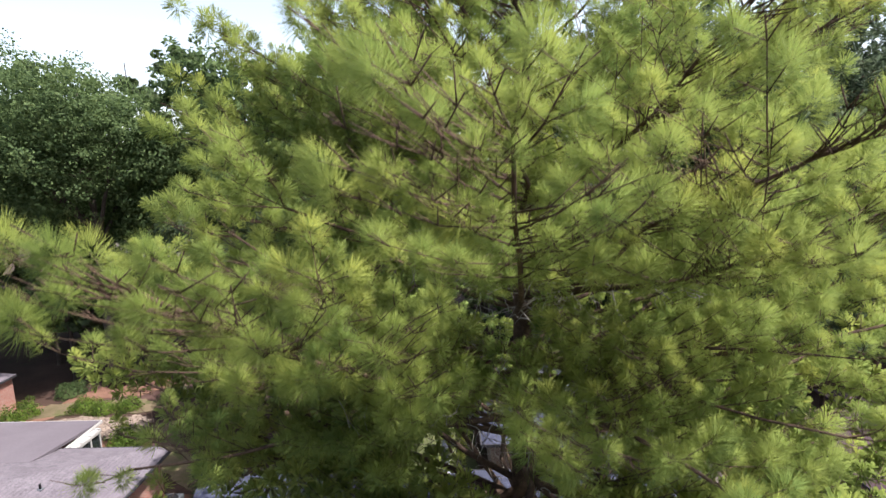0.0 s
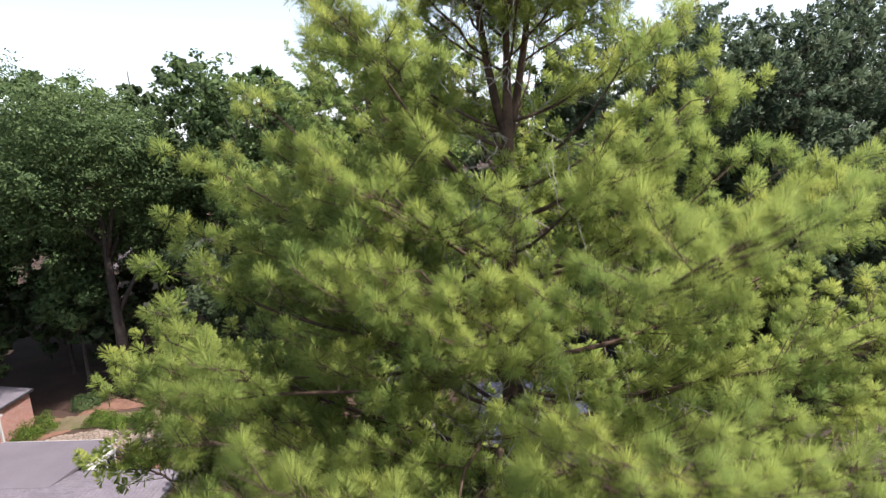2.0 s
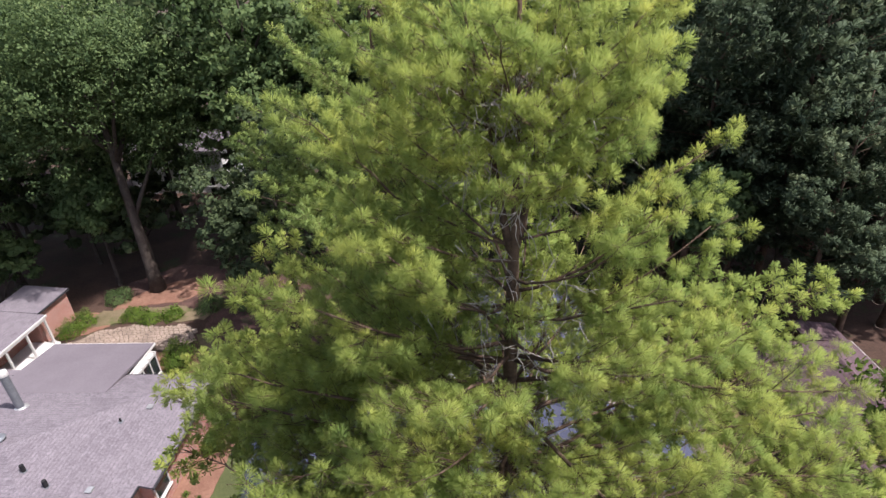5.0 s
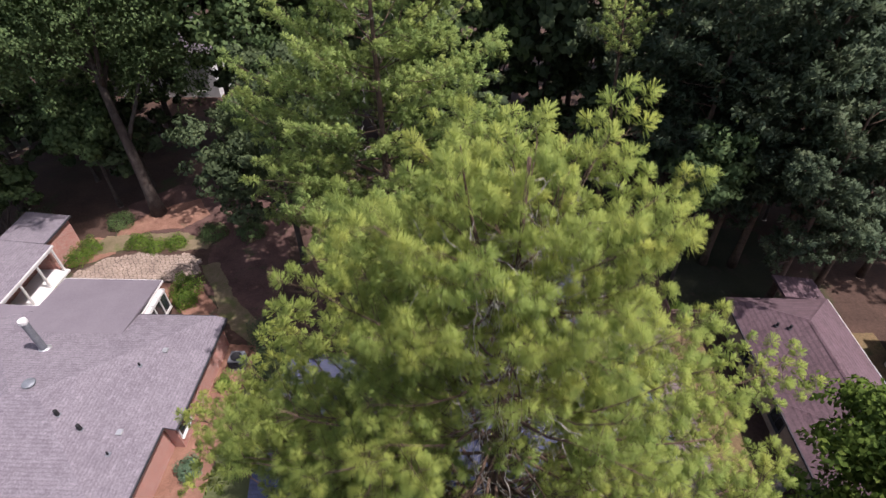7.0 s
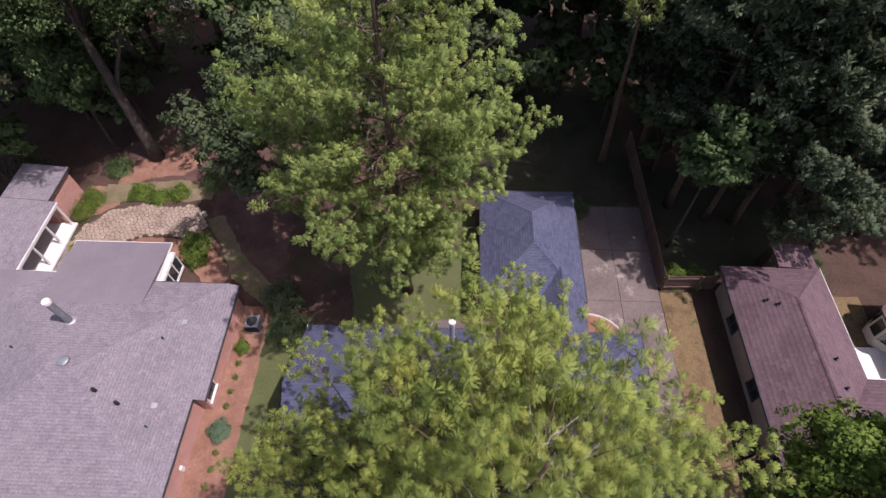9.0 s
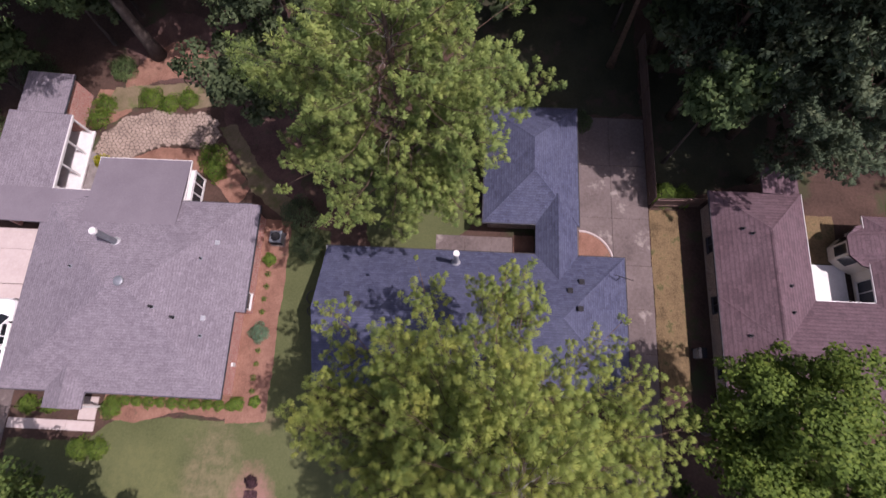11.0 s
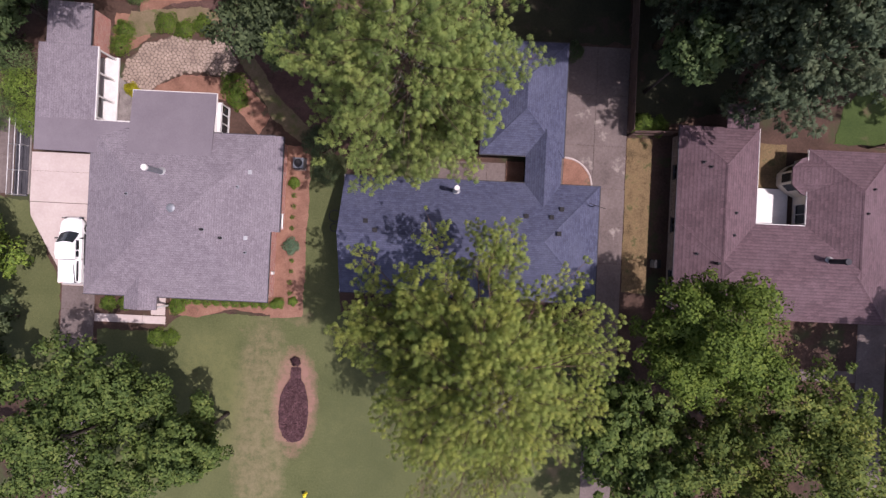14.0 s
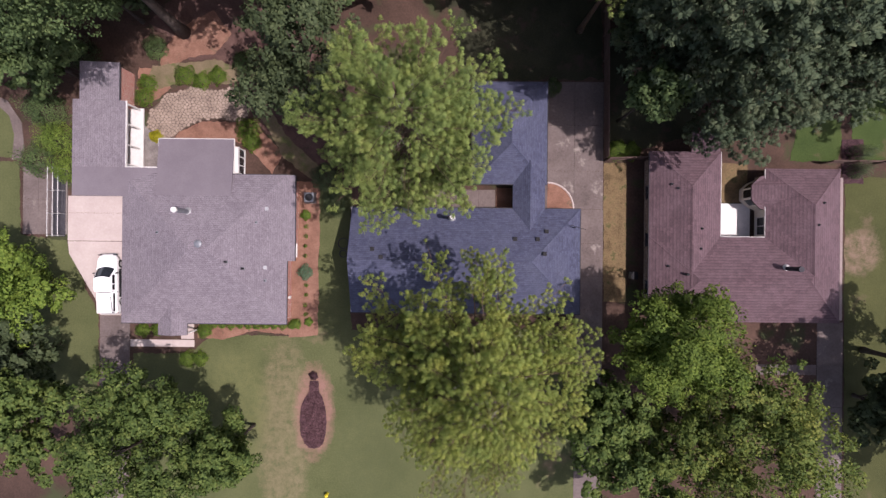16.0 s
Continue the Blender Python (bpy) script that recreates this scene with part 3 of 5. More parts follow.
def pine(name, x, y, height, r0, profile, low, limbs, seed, material, label, lean=(0, 0), tuft=(30, 0.2, 0.03), gap=0.30, sides=9, twigs=True, group="", fork=(), dead=0, upward=0.35, bark=None, puff=0.3, extra=(), bough=0.9, gaps=-0.16, fine=(), hollow=(), dense=2.6, inner=0.34):
    """A pine: tapered trunk, whorled limbs with side shoots, and needle tufts on the outer part of every shoot."""
    rng = np.random.default_rng(seed)
    tree = thing(name, x, y, 0, label, "tree", group)
    bark = bark or M_BARK
    pts, rad = trunk_mesh(rng, height, r0, lean)
    if fork:
        rad = np.where(pts[:, 2] > fork[0] + 0.8, rad * 0.6, rad)
    v, f = tubes([(pts, rad)], 12)
    part("trunk", mesh_of("trunk", v, f, True), bark, tree)
    stems = [pts]
    for dx, dy, top in fork[1:] if fork else ():
        s = np.linspace(0, 1, 9)
        a = at_height(pts, fork[0])
        stem = a + np.stack((dx * s ** 0.8, dy * s ** 0.8, (top - a[2]) * s), 1) + np.cumsum(rng.normal(0, 0.035, (9, 3)), 0) * s[:, None]
        v, f = tubes([(stem, float(np.interp(fork[0], pts[:, 2], rad)) * (0.85 - 0.75 * s))], 8)
        part("leader", mesh_of("leader", v, f, True), bark, tree)
        stems.append(stem)
    pos, way, bare = [], [], []
    heights = low + (height * 0.985 - low) * np.sort((np.arange(limbs) + rng.uniform(0, 0.9, limbs)) / limbs) ** 0.86
    turn = rng.uniform(0, 6.28)
    plan = []
    for h in heights:
        turn += 2.399 + rng.normal(0, 0.35)
        plan.append((h, turn, profile(h, turn) * rng.uniform(0.72, 1.04), inner))
    plan += [(h, radians(a), r, max(inner, from_)) for h, a, r, from_ in extra]
    if fork:
        plan += [(height * rng.uniform(0.90, 0.99), rng.uniform(0, 6.28), rng.uniform(0.8, 2.0), inner) for _ in range(28)]
    for h, turn, reach, first in plan:
        if reach < 0.35:
            continue
        lift = upward * (0.45 + 1.9 * ((h - low) / (height - low)) ** 2.2)
        bow = rng.uniform(0.3, 0.9)
        z = max(low * 0.7, h - reach * lift * (0.55 + bow))
        stem = stems[int(rng.integers(len(stems)))] if fork and z > fork[0] else pts
        start = at_height(stem, z)
        base_r = max(0.018, float(np.interp(start[2], pts[:, 2], rad)) * rng.uniform(0.2, 0.34))
        out = np.array((math.cos(turn), math.sin(turn), 0))
        n = 8
        s = np.linspace(0, 1, n)
        crook = np.cumsum(rng.normal(0, 0.055, (n, 3)), 0) * reach * 0.35
        crook -= crook[0]
        rise = (h - start[2]) / (0.55 + bow) * (0.55 * s + bow * s ** 2)
        line = start + out * (reach * s)[:, None] + crook * np.array((1, 1, 0.6))
        line[:, 2] += rise
        lines, fine_twigs = [(line, base_r * (1 - 0.85 * s) + 0.006)], []
        for q in rng.uniform(0.08, 0.5, dead):
            a = np.array([np.interp(q, s, line[:, c]) for c in range(3)])
            d = unit(rng.normal(size=3) + out * 0.6 - np.array((0, 0, 0.25)))
            for d2, ln in ((d, rng.uniform(0.4, 1.1)), (unit(d + rng.normal(size=3) * 0.7), rng.uniform(0.25, 0.6))):
                tw = a + d2 * ln * np.linspace(0, 1, 5)[:, None] + np.cumsum(rng.normal(0, 0.035, (5, 3)), 0)
                tw[0] = a
                bare.append((tw, np.linspace(0.011, 0.004, 5)))
                a = tw[2]
        shoots, living = max(4, int(reach * dense)), 0.0
        for q in np.minimum(1.0, np.linspace(first, 1.0, shoots) + rng.uniform(-0.05, 0.03, shoots)):
            for sgn in (-1, 1):
                if rng.random() < 0.08:
                    continue
                a = np.array([np.interp(q, s, line[:, c]) for c in range(3)])
                yaw = turn + sgn * rng.uniform(0.35, 1.3)
                ln = min(reach, 5.5) * rng.uniform(0.13, 0.28) * (1.25 - 0.8 * q) + rng.uniform(0.25, 0.55)
                if q > 0.94:
                    yaw, ln = turn + sgn * rng.uniform(0.1, 0.5), rng.uniform(0.3, 0.6)
                d = unit(np.array((math.cos(yaw), math.sin(yaw), rng.uniform(-0.1, 0.55))))
                heart = a + d * ln * 0.6
                if noise.noise((heart[0] / bough, heart[1] / bough, heart[2] / bough * 1.3 + seed)) + (0.3 if heart[2] > height * 0.86 else 0) < gaps or any(x0 < heart[0] < x1 and y0 < heart[1] < y1 and z0 < heart[2] < z1 for x0, x1, y0, y1, z0, z1 in hollow):
                    continue
                m = np.linspace(0, 1, 3)[:, None]
                tw = a + d * ln * m + np.array((0, 0, 0.25 * ln)) * m ** 2
                living = max(living, q)
                lines.append((tw, np.linspace(base_r * 0.13 + 0.004, 0.0035, 3)))
                steps = max(1, int(ln / gap))
                for u in (np.arange(steps) + rng.uniform(0.45, 1.0)) / steps:
                    c = a + d * ln * u + np.array((0, 0, 0.25 * ln)) * u * u
                    for side in (-1, 1) if u < 0.9 else (-1, 0, 1):
                        if rng.random() < 0.12:
                            continue
                        w = yaw + side * rng.uniform(0.5, 1.2)
                        e = unit(np.array((math.cos(w), math.sin(w), rng.uniform(0.25, 1.1))))
                        far_end = c + e * rng.uniform(0.12, 0.34) * (gap / 0.28)
                        if twigs and c[1] < -1.5 and c[2] > 12.0:
                            fine_twigs.append((np.array((c, far_end)), (0.006, 0.004)))
                        pos.append(far_end)
                        way.append(e * 0.8 + np.array((0, 0, 0.45)) + rng.normal(0, 0.15, 3))
        if living == 0.0 and not dead:
            continue
        # a limb ends at its last living shoot
        reached = s * max(living, 0.3)
        lines[0] = (np.stack([np.interp(reached, s, line[:, c]) for c in range(3)], 1), lines[0][1])
        v, f = tubes(lines[:1], 6)
        v2, f2 = tubes(lines[1:] + fine_twigs if twigs else [], 3)
        f += [tuple(i + len(v) for i in q) for q in f2]
        part("limb", mesh_of("limb", v + v2, f, True), bark, tree)
    if bare:
        v, f = tubes(bare, 3)
        part("deadwood", mesh_of("deadwood", v, f, True), M_TWIG, tree, "bare grey dead twigs", kind="stuff")
    # the leaders' tips
    for k in range((60 if fork else 26) * len(stems)):
        stem = stems[k % len(stems)]
        c = at_height(stem, stem[-1, 2] * rng.uniform(0.86 if fork else 0.92, 1.0)) + rng.normal(0, 0.36, 3)
        pos.append(c)
        way.append(rng.normal(0, 0.5, 3) + np.array((0, 0, 1.0)))
    pos, way = np.array(pos), np.array(way)
    kept = np.ones(len(pos), bool)
    for x0, x1, y0, y1, z0, z1 in hollow:
        inside = (pos[:, 0] > x0) & (pos[:, 0] < x1) & (pos[:, 1] > y0) & (pos[:, 1] < y1) & (pos[:, 2] > z0) & (pos[:, 2] < z1)
        kept &= ~(inside & (rng.random(len(pos)) < 0.88))
    pos, way = apart_from(pos[kept], way[kept], puff)
    rest, sets = np.ones(len(pos), bool), []
    for south, above, kind in fine:
        near = rest & (pos[:, 1] < south) & (pos[:, 2] > above)
        rest &= ~near
        sets.append(puffs(rng, pos[near], way[near], *kind))
    sets.append(puffs(rng, pos[rest], way[rest], *tuft))
    blades, soft = (np.concatenate([q[k] for q in sets]) for k in (0, 1))
    part("crown", soup("crown", blades, 3, soft), material, tree, kind="stuff")
    return tree


def broadleaf(name, x, y, height, radius, seed, material, label, trunk_r=0.28, bare=0.3, lean=(0, 0), amount=16000, size=0.17, lobes=16, flat=0.85, group="", boughs=7, stretch=(1.0, 1.0), full=1.0):
    """A broad-leaved tree: trunk, boughs that reach into uneven lobes, and small leaves clustered near the lobes' skins."""
    rng = np.random.default_rng(seed)
    tree = thing(name, x, y, 0, label, "tree", group)
    pts, rad = trunk_mesh(rng, height * 0.86, trunk_r, lean, bend=0.5)
    v, f = tubes([(pts, rad)], 9)
    part("trunk", mesh_of("trunk", v, f, True), M_BARK_GREY, tree)
    z0, z1 = height * bare, height
    mid, half = (z0 + z1) / 2, (z1 - z0) / 2
    axis = at_height(pts, min(mid, pts[-1, 2]))
    cs, rs = [], []
    for k in range(lobes):
        d = unit(rng.normal(size=3))
        d[2] = d[2] * 0.9 + 0.1
        q = rng.uniform(0.40, 0.86)
        c = np.array((axis[0] + d[0] * radius * q * stretch[0], axis[1] + d[1] * radius * q * stretch[1], mid + d[2] * half * q))
        cs.append(c)
        rs.append(radius * rng.uniform(0.20, 0.40) * full)
    for k in range(boughs):
        c = cs[k % lobes]
        a = at_height(pts, max(z0 * 0.8, c[2] - radius * rng.uniform(0.5, 0.9)))
        s = np.linspace(0, 1, 7)[:, None]
        line = a + (c - a) * s + np.array((0, 0, 0.12 * radius)) * np.sin(s * 3.1) + rng.normal(0, 0.05, (7, 3)) * radius * s * 0.5
        v, f = tubes([(line, np.linspace(trunk_r * 0.4, 0.03, 7))], 6)
        part("bough", mesh_of("bough", v, f, True), M_BARK_GREY, tree)
    per = amount // lobes
    g = 80 if radius < 7.5 and amount >= 12000 else 30
    out, ways = [], []
    for c, r in zip(cs, rs):
        m = max(4, per // g)
        d = unit(rng.normal(size=(m, 3)) + np.array((0, 0, 0.45)))
        heart = c + d * (r * rng.uniform(0.6, 1.15, (m, 1))) * np.array((1, 1, flat))
        wide = np.repeat(rng.uniform(0.7, 1.3, (m, 1)), g, 0)
        off = unit(rng.normal(0, 1, (m * g, 3))) * rng.uniform(0.25, 1.0, (m * g, 1)) ** 0.6
        out.append(np.repeat(heart, g, 0) + off * wide * (0.36 + 0.09 * r) * np.array((1.2, 1.2, 0.7)))
        ways.append(unit(np.repeat(d, g, 0) * 0.5 + off * 0.75 + np.array((0, 0, 0.15))))
    quads, soft = leaves(rng, np.concatenate(out), size, np.concatenate(ways))
    part("crown", soup("crown", quads, 4, soft), material, tree, kind="stuff")
    return tree


def near_profile(h, turn):
    base = np.interp(h, (7.0, 9.0, 11.0, 13.0, 15.3, 17.5, 19.0, 20.0, 22.0, 23.2, 24.2, 24.8), (3.5, 6.8, 9.2, 9.3, 8.3, 6.3, 5.2, 4.5, 3.9, 3.1, 1.9, 0.8))
    if h > 18.8 and (math.cos(turn + 0.7) > 0.55 or math.sin(turn) < -0.4):
        base *= 0.78
    elif h > 17.3 and math.cos(turn) > 0.3:
        base *= 0.8
    if h > 14.0:
        base *= 1 - 0.22 * max(0.0, -math.sin(turn)) ** 2
    return base * (1 + 0.13 * max(0.0, math.sin(turn)) - (0.12 if h < 17 else -0.03) * math.cos(turn) + 0.05 * math.sin(turn * 2 + 1.0))


def back_profile(h, turn):
    return np.interp(h, (6, 9, 13, 17, 20.5, 23.5, 25.4), (3.2, 5.6, 7.5, 7.3, 5.8, 3.2, 0.8)) * (1 + 0.12 * math.sin(turn * 3))


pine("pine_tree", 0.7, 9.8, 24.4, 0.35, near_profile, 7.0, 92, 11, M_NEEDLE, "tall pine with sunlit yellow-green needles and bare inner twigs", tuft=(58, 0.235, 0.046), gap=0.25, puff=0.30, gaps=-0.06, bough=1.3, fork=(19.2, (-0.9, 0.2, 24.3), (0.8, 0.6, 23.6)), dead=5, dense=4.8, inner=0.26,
     hollow=((-0.6, 0.8, -5.5, -0.4, 19.0, 20.9), (-1.0, 0.8, -3.5, 5.0, 8.5, 13.2), (-10.0, -5.3, -6.5, -0.3, 11.0, 17.3)),
     fine=((-6.4, 14.0, (480, 0.175, 0.0032, 0.1)), (-4.4, 12.5, (360, 0.205, 0.0050, 0.1)), (-2.0, 13.0, (230, 0.215, 0.0085, 0.3)), (1.2, 14.0, (165, 0.215, 0.0135, 0.4)), (6.6, 13.5, (84, 0.235, 0.029, 0.5))),
     extra=((17.1, -86, 7.2, 0.66), (17.2, -98, 6.8, 0.62), (16.2, -113, 7.2, 0.62), (16.0, -122, 6.0, 0.5), (16.6, -76, 6.6, 0.62), (18.5, -76, 5.6, 0.5), (16.4, -150, 4.7, 0), (14.6, -140, 5.4, 0), (17.2, -166, 5.3, 0), (16.9, -30, 6.2, 0.5), (14.0, -75, 7.2, 0.3), (16.2, -100, 5.0, 0.4), (15.2, -58, 5.8, 0.3), (17.8, -122, 4.6, 0), (16.6, -66, 5.4, 0.45), (19.9, -145, 4.0, 0), (20.1, -6, 3.7, 0), (16.8, -8, 6.4, 0.3), (18.9, -43, 5.0, 0.4), (19.5, -66, 4.2, 0.4), (19.3, -116, 4.1, 0.4), (20.8, -130, 3.4, 0), (12.6, 174, 9.0, 0.3), (12.0, 162, 9.2, 0.3), (13.6, 168, 9.0, 0.4), (14.4, 158, 8.6, 0.5), (14.8, 174, 8.6, 0.5), (11.6, 210, 6.0, 0.3), (12.4, 222, 6.2, 0.3), (11.8, 236, 6.4, 0.3), (12.2, 252, 6.8, 0.3), (12.0, 276, 6.2, 0.25), (12.4, 292, 6.6, 0.25), (12.6, -48, 7.4, 0.3), (12.8, -20, 8.0, 0.3), (12.4, -6, 8.2, 0.3), (14.6, -72, 5.4, 0.25), (14.9, -60, 5.0, 0.25), (14.2, -84, 6.0, 0.3), (18.2, 122, 5.6, 0.3), (17.4, 138, 6.2, 0.3), (19.2, 134, 4.8, 0.3), (16.8, 152, 6.4, 0.35), (18.4, 156, 5.2, 0.3), (17.0, 112, 6.2, 0.3)))
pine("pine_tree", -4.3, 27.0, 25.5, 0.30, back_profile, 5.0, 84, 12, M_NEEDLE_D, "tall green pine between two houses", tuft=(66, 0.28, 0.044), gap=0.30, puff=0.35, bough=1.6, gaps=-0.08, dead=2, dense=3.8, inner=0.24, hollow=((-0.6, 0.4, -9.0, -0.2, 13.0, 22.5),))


def slim(top, wide, low):
    return lambda h, turn: np.interp(h, (low, low + (top - low) * 0.3, low + (top - low) * 0.65, low + (top - low) * 0.88, top), (wide * 0.45, wide, wide * 0.88, wide * 0.6, 0.8)) * (1 + 0.2 * math.sin(turn * 2))


# dark pines of the back woods, and a slim leaning one
pine("pine_tree", 11.2, 40.2, 18.8, 0.27, slim(18.8, 2.0, 15.0), 15.0, 16, 21, M_NEEDLE_D, "slim bare-stemmed pine with a small crown", lean=(-2.2, -4.2), tuft=(50, 0.25, 0.04), gap=0.32, puff=0.38)
WOODS = [(15.8, 35.5, 25.5, 5.2), (14.5, 41.5, 27.0, 5.0), (20.5, 34.0, 27.0, 5.3), (25.5, 37.0, 28.5, 5.5), (31.5, 36.0, 27.5, 5.8), (37.5, 39.0, 28.0, 5.8), (18.0, 42.5, 29.0, 5.5), (24.5, 45.0, 30.0, 5.8), (31.5, 46.0, 29.0, 6.0), (13.0, 49.0, 29.5, 5.8), (40.0, 48.0, 29.0, 6.0), (41.5, 33.0, 24.0, 5.0), (48.0, 36.0, 25.0, 5.2)]
YARD = [(21.6, 30.2, 17.5, 4.4), (25.4, 31.4, 17.0, 4.6), (18.4, 34.2, 18.0, 3.4), (29.6, 33.0, 17.5, 4.2)]
for k, (tx, ty, th, tr) in enumerate(YARD):
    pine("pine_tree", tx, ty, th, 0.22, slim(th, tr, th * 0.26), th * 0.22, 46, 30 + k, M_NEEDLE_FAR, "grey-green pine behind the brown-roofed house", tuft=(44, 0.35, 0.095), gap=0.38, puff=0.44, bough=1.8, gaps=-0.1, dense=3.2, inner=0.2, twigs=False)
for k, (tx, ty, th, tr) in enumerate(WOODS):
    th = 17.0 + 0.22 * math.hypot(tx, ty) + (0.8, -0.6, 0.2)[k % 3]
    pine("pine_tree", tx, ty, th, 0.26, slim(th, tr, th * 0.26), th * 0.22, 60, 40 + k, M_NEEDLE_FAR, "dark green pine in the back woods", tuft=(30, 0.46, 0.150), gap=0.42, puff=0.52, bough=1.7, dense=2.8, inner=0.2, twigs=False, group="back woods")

# broad-leaved trees
broadleaf("oak_tree", -27.0, 39.6, 26.3, 9.4, 61, M_LEAF_OAK, "large oak with a leaning trunk behind the house", 0.50, 0.26, (-1.8, 2.6), 90000, 0.21, 50, full=1.15)
broadleaf("oak_tree", -39.5, 40.0, 25.0, 8.6, 62, M_LEAF_OAK, "broad oak at the back of the yard", 0.36, 0.22, (0, 0), 50000, 0.26, 40, full=1.2)
broadleaf("oak_tree", -17.0, 44.0, 27.2, 7.6, 63, M_LEAF_OAK, "broad oak at the back of the yard", 0.34, 0.25, (0, 0), 20000, 0.38, 32, full=1.2)
broadleaf("oak_tree", -33.5, 47.0, 25.0, 7.2, 64, M_LEAF_DARK, "dark oak deep in the back yard", 0.34, 0.15, (0, 0), 9000, 0.42, 28)
broadleaf("oak_tree", -48.5, 44.0, 24.0, 7.2, 65, M_LEAF_OAK, "broad oak at the edge of the yard", 0.34, 0.15, (0, 0), 9000, 0.42, 28)
broadleaf("oak_tree", -46.5, 33.0, 15.0, 4.6, 66, M_LEAF_LIME, "small broad tree by the curved path", 0.22, 0.2, (0, 0), 12000, 0.26, 24)
broadleaf("oak_tree", -12.6, 33.6, 18.0, 5.4, 67, M_LEAF_DARK, "dark broad tree beside the tall pine", 0.24, 0.12, (0, 0), 20000, 0.26, 26)
broadleaf("oak_tree", -26.6, 2.8, 13.0, 6.3, 68, M_LEAF_FRONT, "broad tree with dark green leaves on the front lawn", 0.28, 0.3, (0, 0), 40000, 0.24, 38)
broadleaf("oak_tree", -19.9, 1.8, 11.5, 3.3, 69, M_LEAF_FRONT, "dark green tree on the front lawn", 0.16, 0.14, (0, 0), 22000, 0.25, 28)
broadleaf("oak_tree", -36.5, 4.5, 12.5, 5.2, 70, M_LEAF_FRONT, "dark tree shading the driveway", 0.25, 0.3, (0, 0), 19000, 0.31, 30)
broadleaf("oak_tree", -39.7, 15.6, 8.8, 5.2, 71, M_LEAF_LIME, "bright green tree beside the driveway", 0.18, 0.12, (0, 0), 26000, 0.24, 30)
broadleaf("oak_tree", 16.6, 11.4, 16.0, 4.9, 72, M_LEAF_GREEN, "full green tree before the brown-roofed house", 0.26, 0.25, (0, 0), 44000, 0.21, 36)
broadleaf("oak_tree", 21.4, 4.0, 15.5, 7.2, 73, M_LEAF_GOLD, "broad tree turning golden green", 0.28, 0.25, (0, 0), 42000, 0.23, 38)
broadleaf("oak_tree", 14.2, 0.0, 12.0, 5.0, 79, M_LEAF_FRONT, "green tree among taller trees", 0.22, 0.25, (0, 0), 17000, 0.32, 28)
broadleaf("oak_tree", -36.9, 35.2, 10.5, 3.8, 80, M_LEAF_OAK, "leafy tree beside the store room", 0.2, 0.15, (0, 0), 14000, 0.30, 26)
broadleaf("oak_tree", -31.0, 40.6, 12.0, 3.2, 81, M_LEAF_OAK, "leafy young tree under the oak", 0.18, 0.2, (0, 0), 10000, 0.30, 22)
broadleaf("oak_tree", -38.6, 9.4, 9.5, 3.9, 86, M_LEAF_DARK, "dark small tree beside the shaded driveway", 0.18, 0.15, (0, 0), 16000, 0.28, 26)
broadleaf("oak_tree", 11.8, 5.0, 11.5, 4.2, 74, M_LEAF_FRONT, "shaded green tree between two taller trees", 0.2, 0.25, (0, 0), 14000, 0.30, 26)
broadleaf("oak_tree", 38.0, 5.2, 6.5, 3.4, 75, M_LEAF_DARK, "low dark tree beside the shaded drive", 0.18, 0.1, (0, 0), 12000, 0.34, 24)
broadleaf("oak_tree", 41.0, 2.4, 14.0, 6.0, 82, M_LEAF_DARK, "dark tree on the side lawn", 0.25, 0.25, (0, 0), 8000, 0.45, 20)
broadleaf("oak_tree", 38.8, 9.6, 15.0, 6.0, 78, M_LEAF_DARK, "dark tree on the side lawn", 0.25, 0.25, (0, 0), 26000, 0.28, 28)
broadleaf("oak_tree", 15.0, 31.5, 13.5, 2.2, 77, M_LEAF_OAK, "narrow green tree by the fence", 0.14, 0.4, (0, 0), 8000, 0.31, 23)

# the far wood that closes the view
far = random.Random(5)
for k in range(26):
    fx = -78 + k * 6.3 + far.uniform(-1.5, 1.5)
    fy = 60 + far.uniform(-5, 9) + 0.12 * abs(fx)
    if abs(fx + 35.6) < 8 and fy < 78:
        fy = 78
    broadleaf("oak_tree", fx, fy, far.uniform(22, 29), far.uniform(5.2, 7.0), 100 + k, M_LEAF_DARK if k % 3 else M_LEAF_OAK, "dark tree in the far wood", 0.3, 0.06, (0, 0), 3200, 0.98, 20, group="far wood", boughs=3)

for k in range(14):
    fx, fy = -58 + k * 5.0 + far.uniform(-1.2, 1.2), 51 + far.uniform(-2, 4)
    if abs(fx + 0.531 * fy) < 2.6:
        continue
    broadleaf("oak_tree", fx, fy, far.uniform(28.5, 31.5), far.uniform(5.4, 6.6), 200 + k, M_LEAF_DARK if k % 2 else M_LEAF_OAK, "tall dark tree behind the yards", 0.3, 0.06, (0, 0), 6200, 0.84, 28, group="far wood", boughs=3, full=1.35)

for k, tx in enumerate((-2, 3, 8, 13, 18, 23, 28)):
    broadleaf("oak_tree", tx, 57.0 + 1.5 * (k % 2), 13.0, 4.4, 260 + k, M_LEAF_DARK, "dark small tree at the wood's edge", 0.18, 0.05, (0, 0), 3000, 0.62, 16, group="far wood", boughs=3)

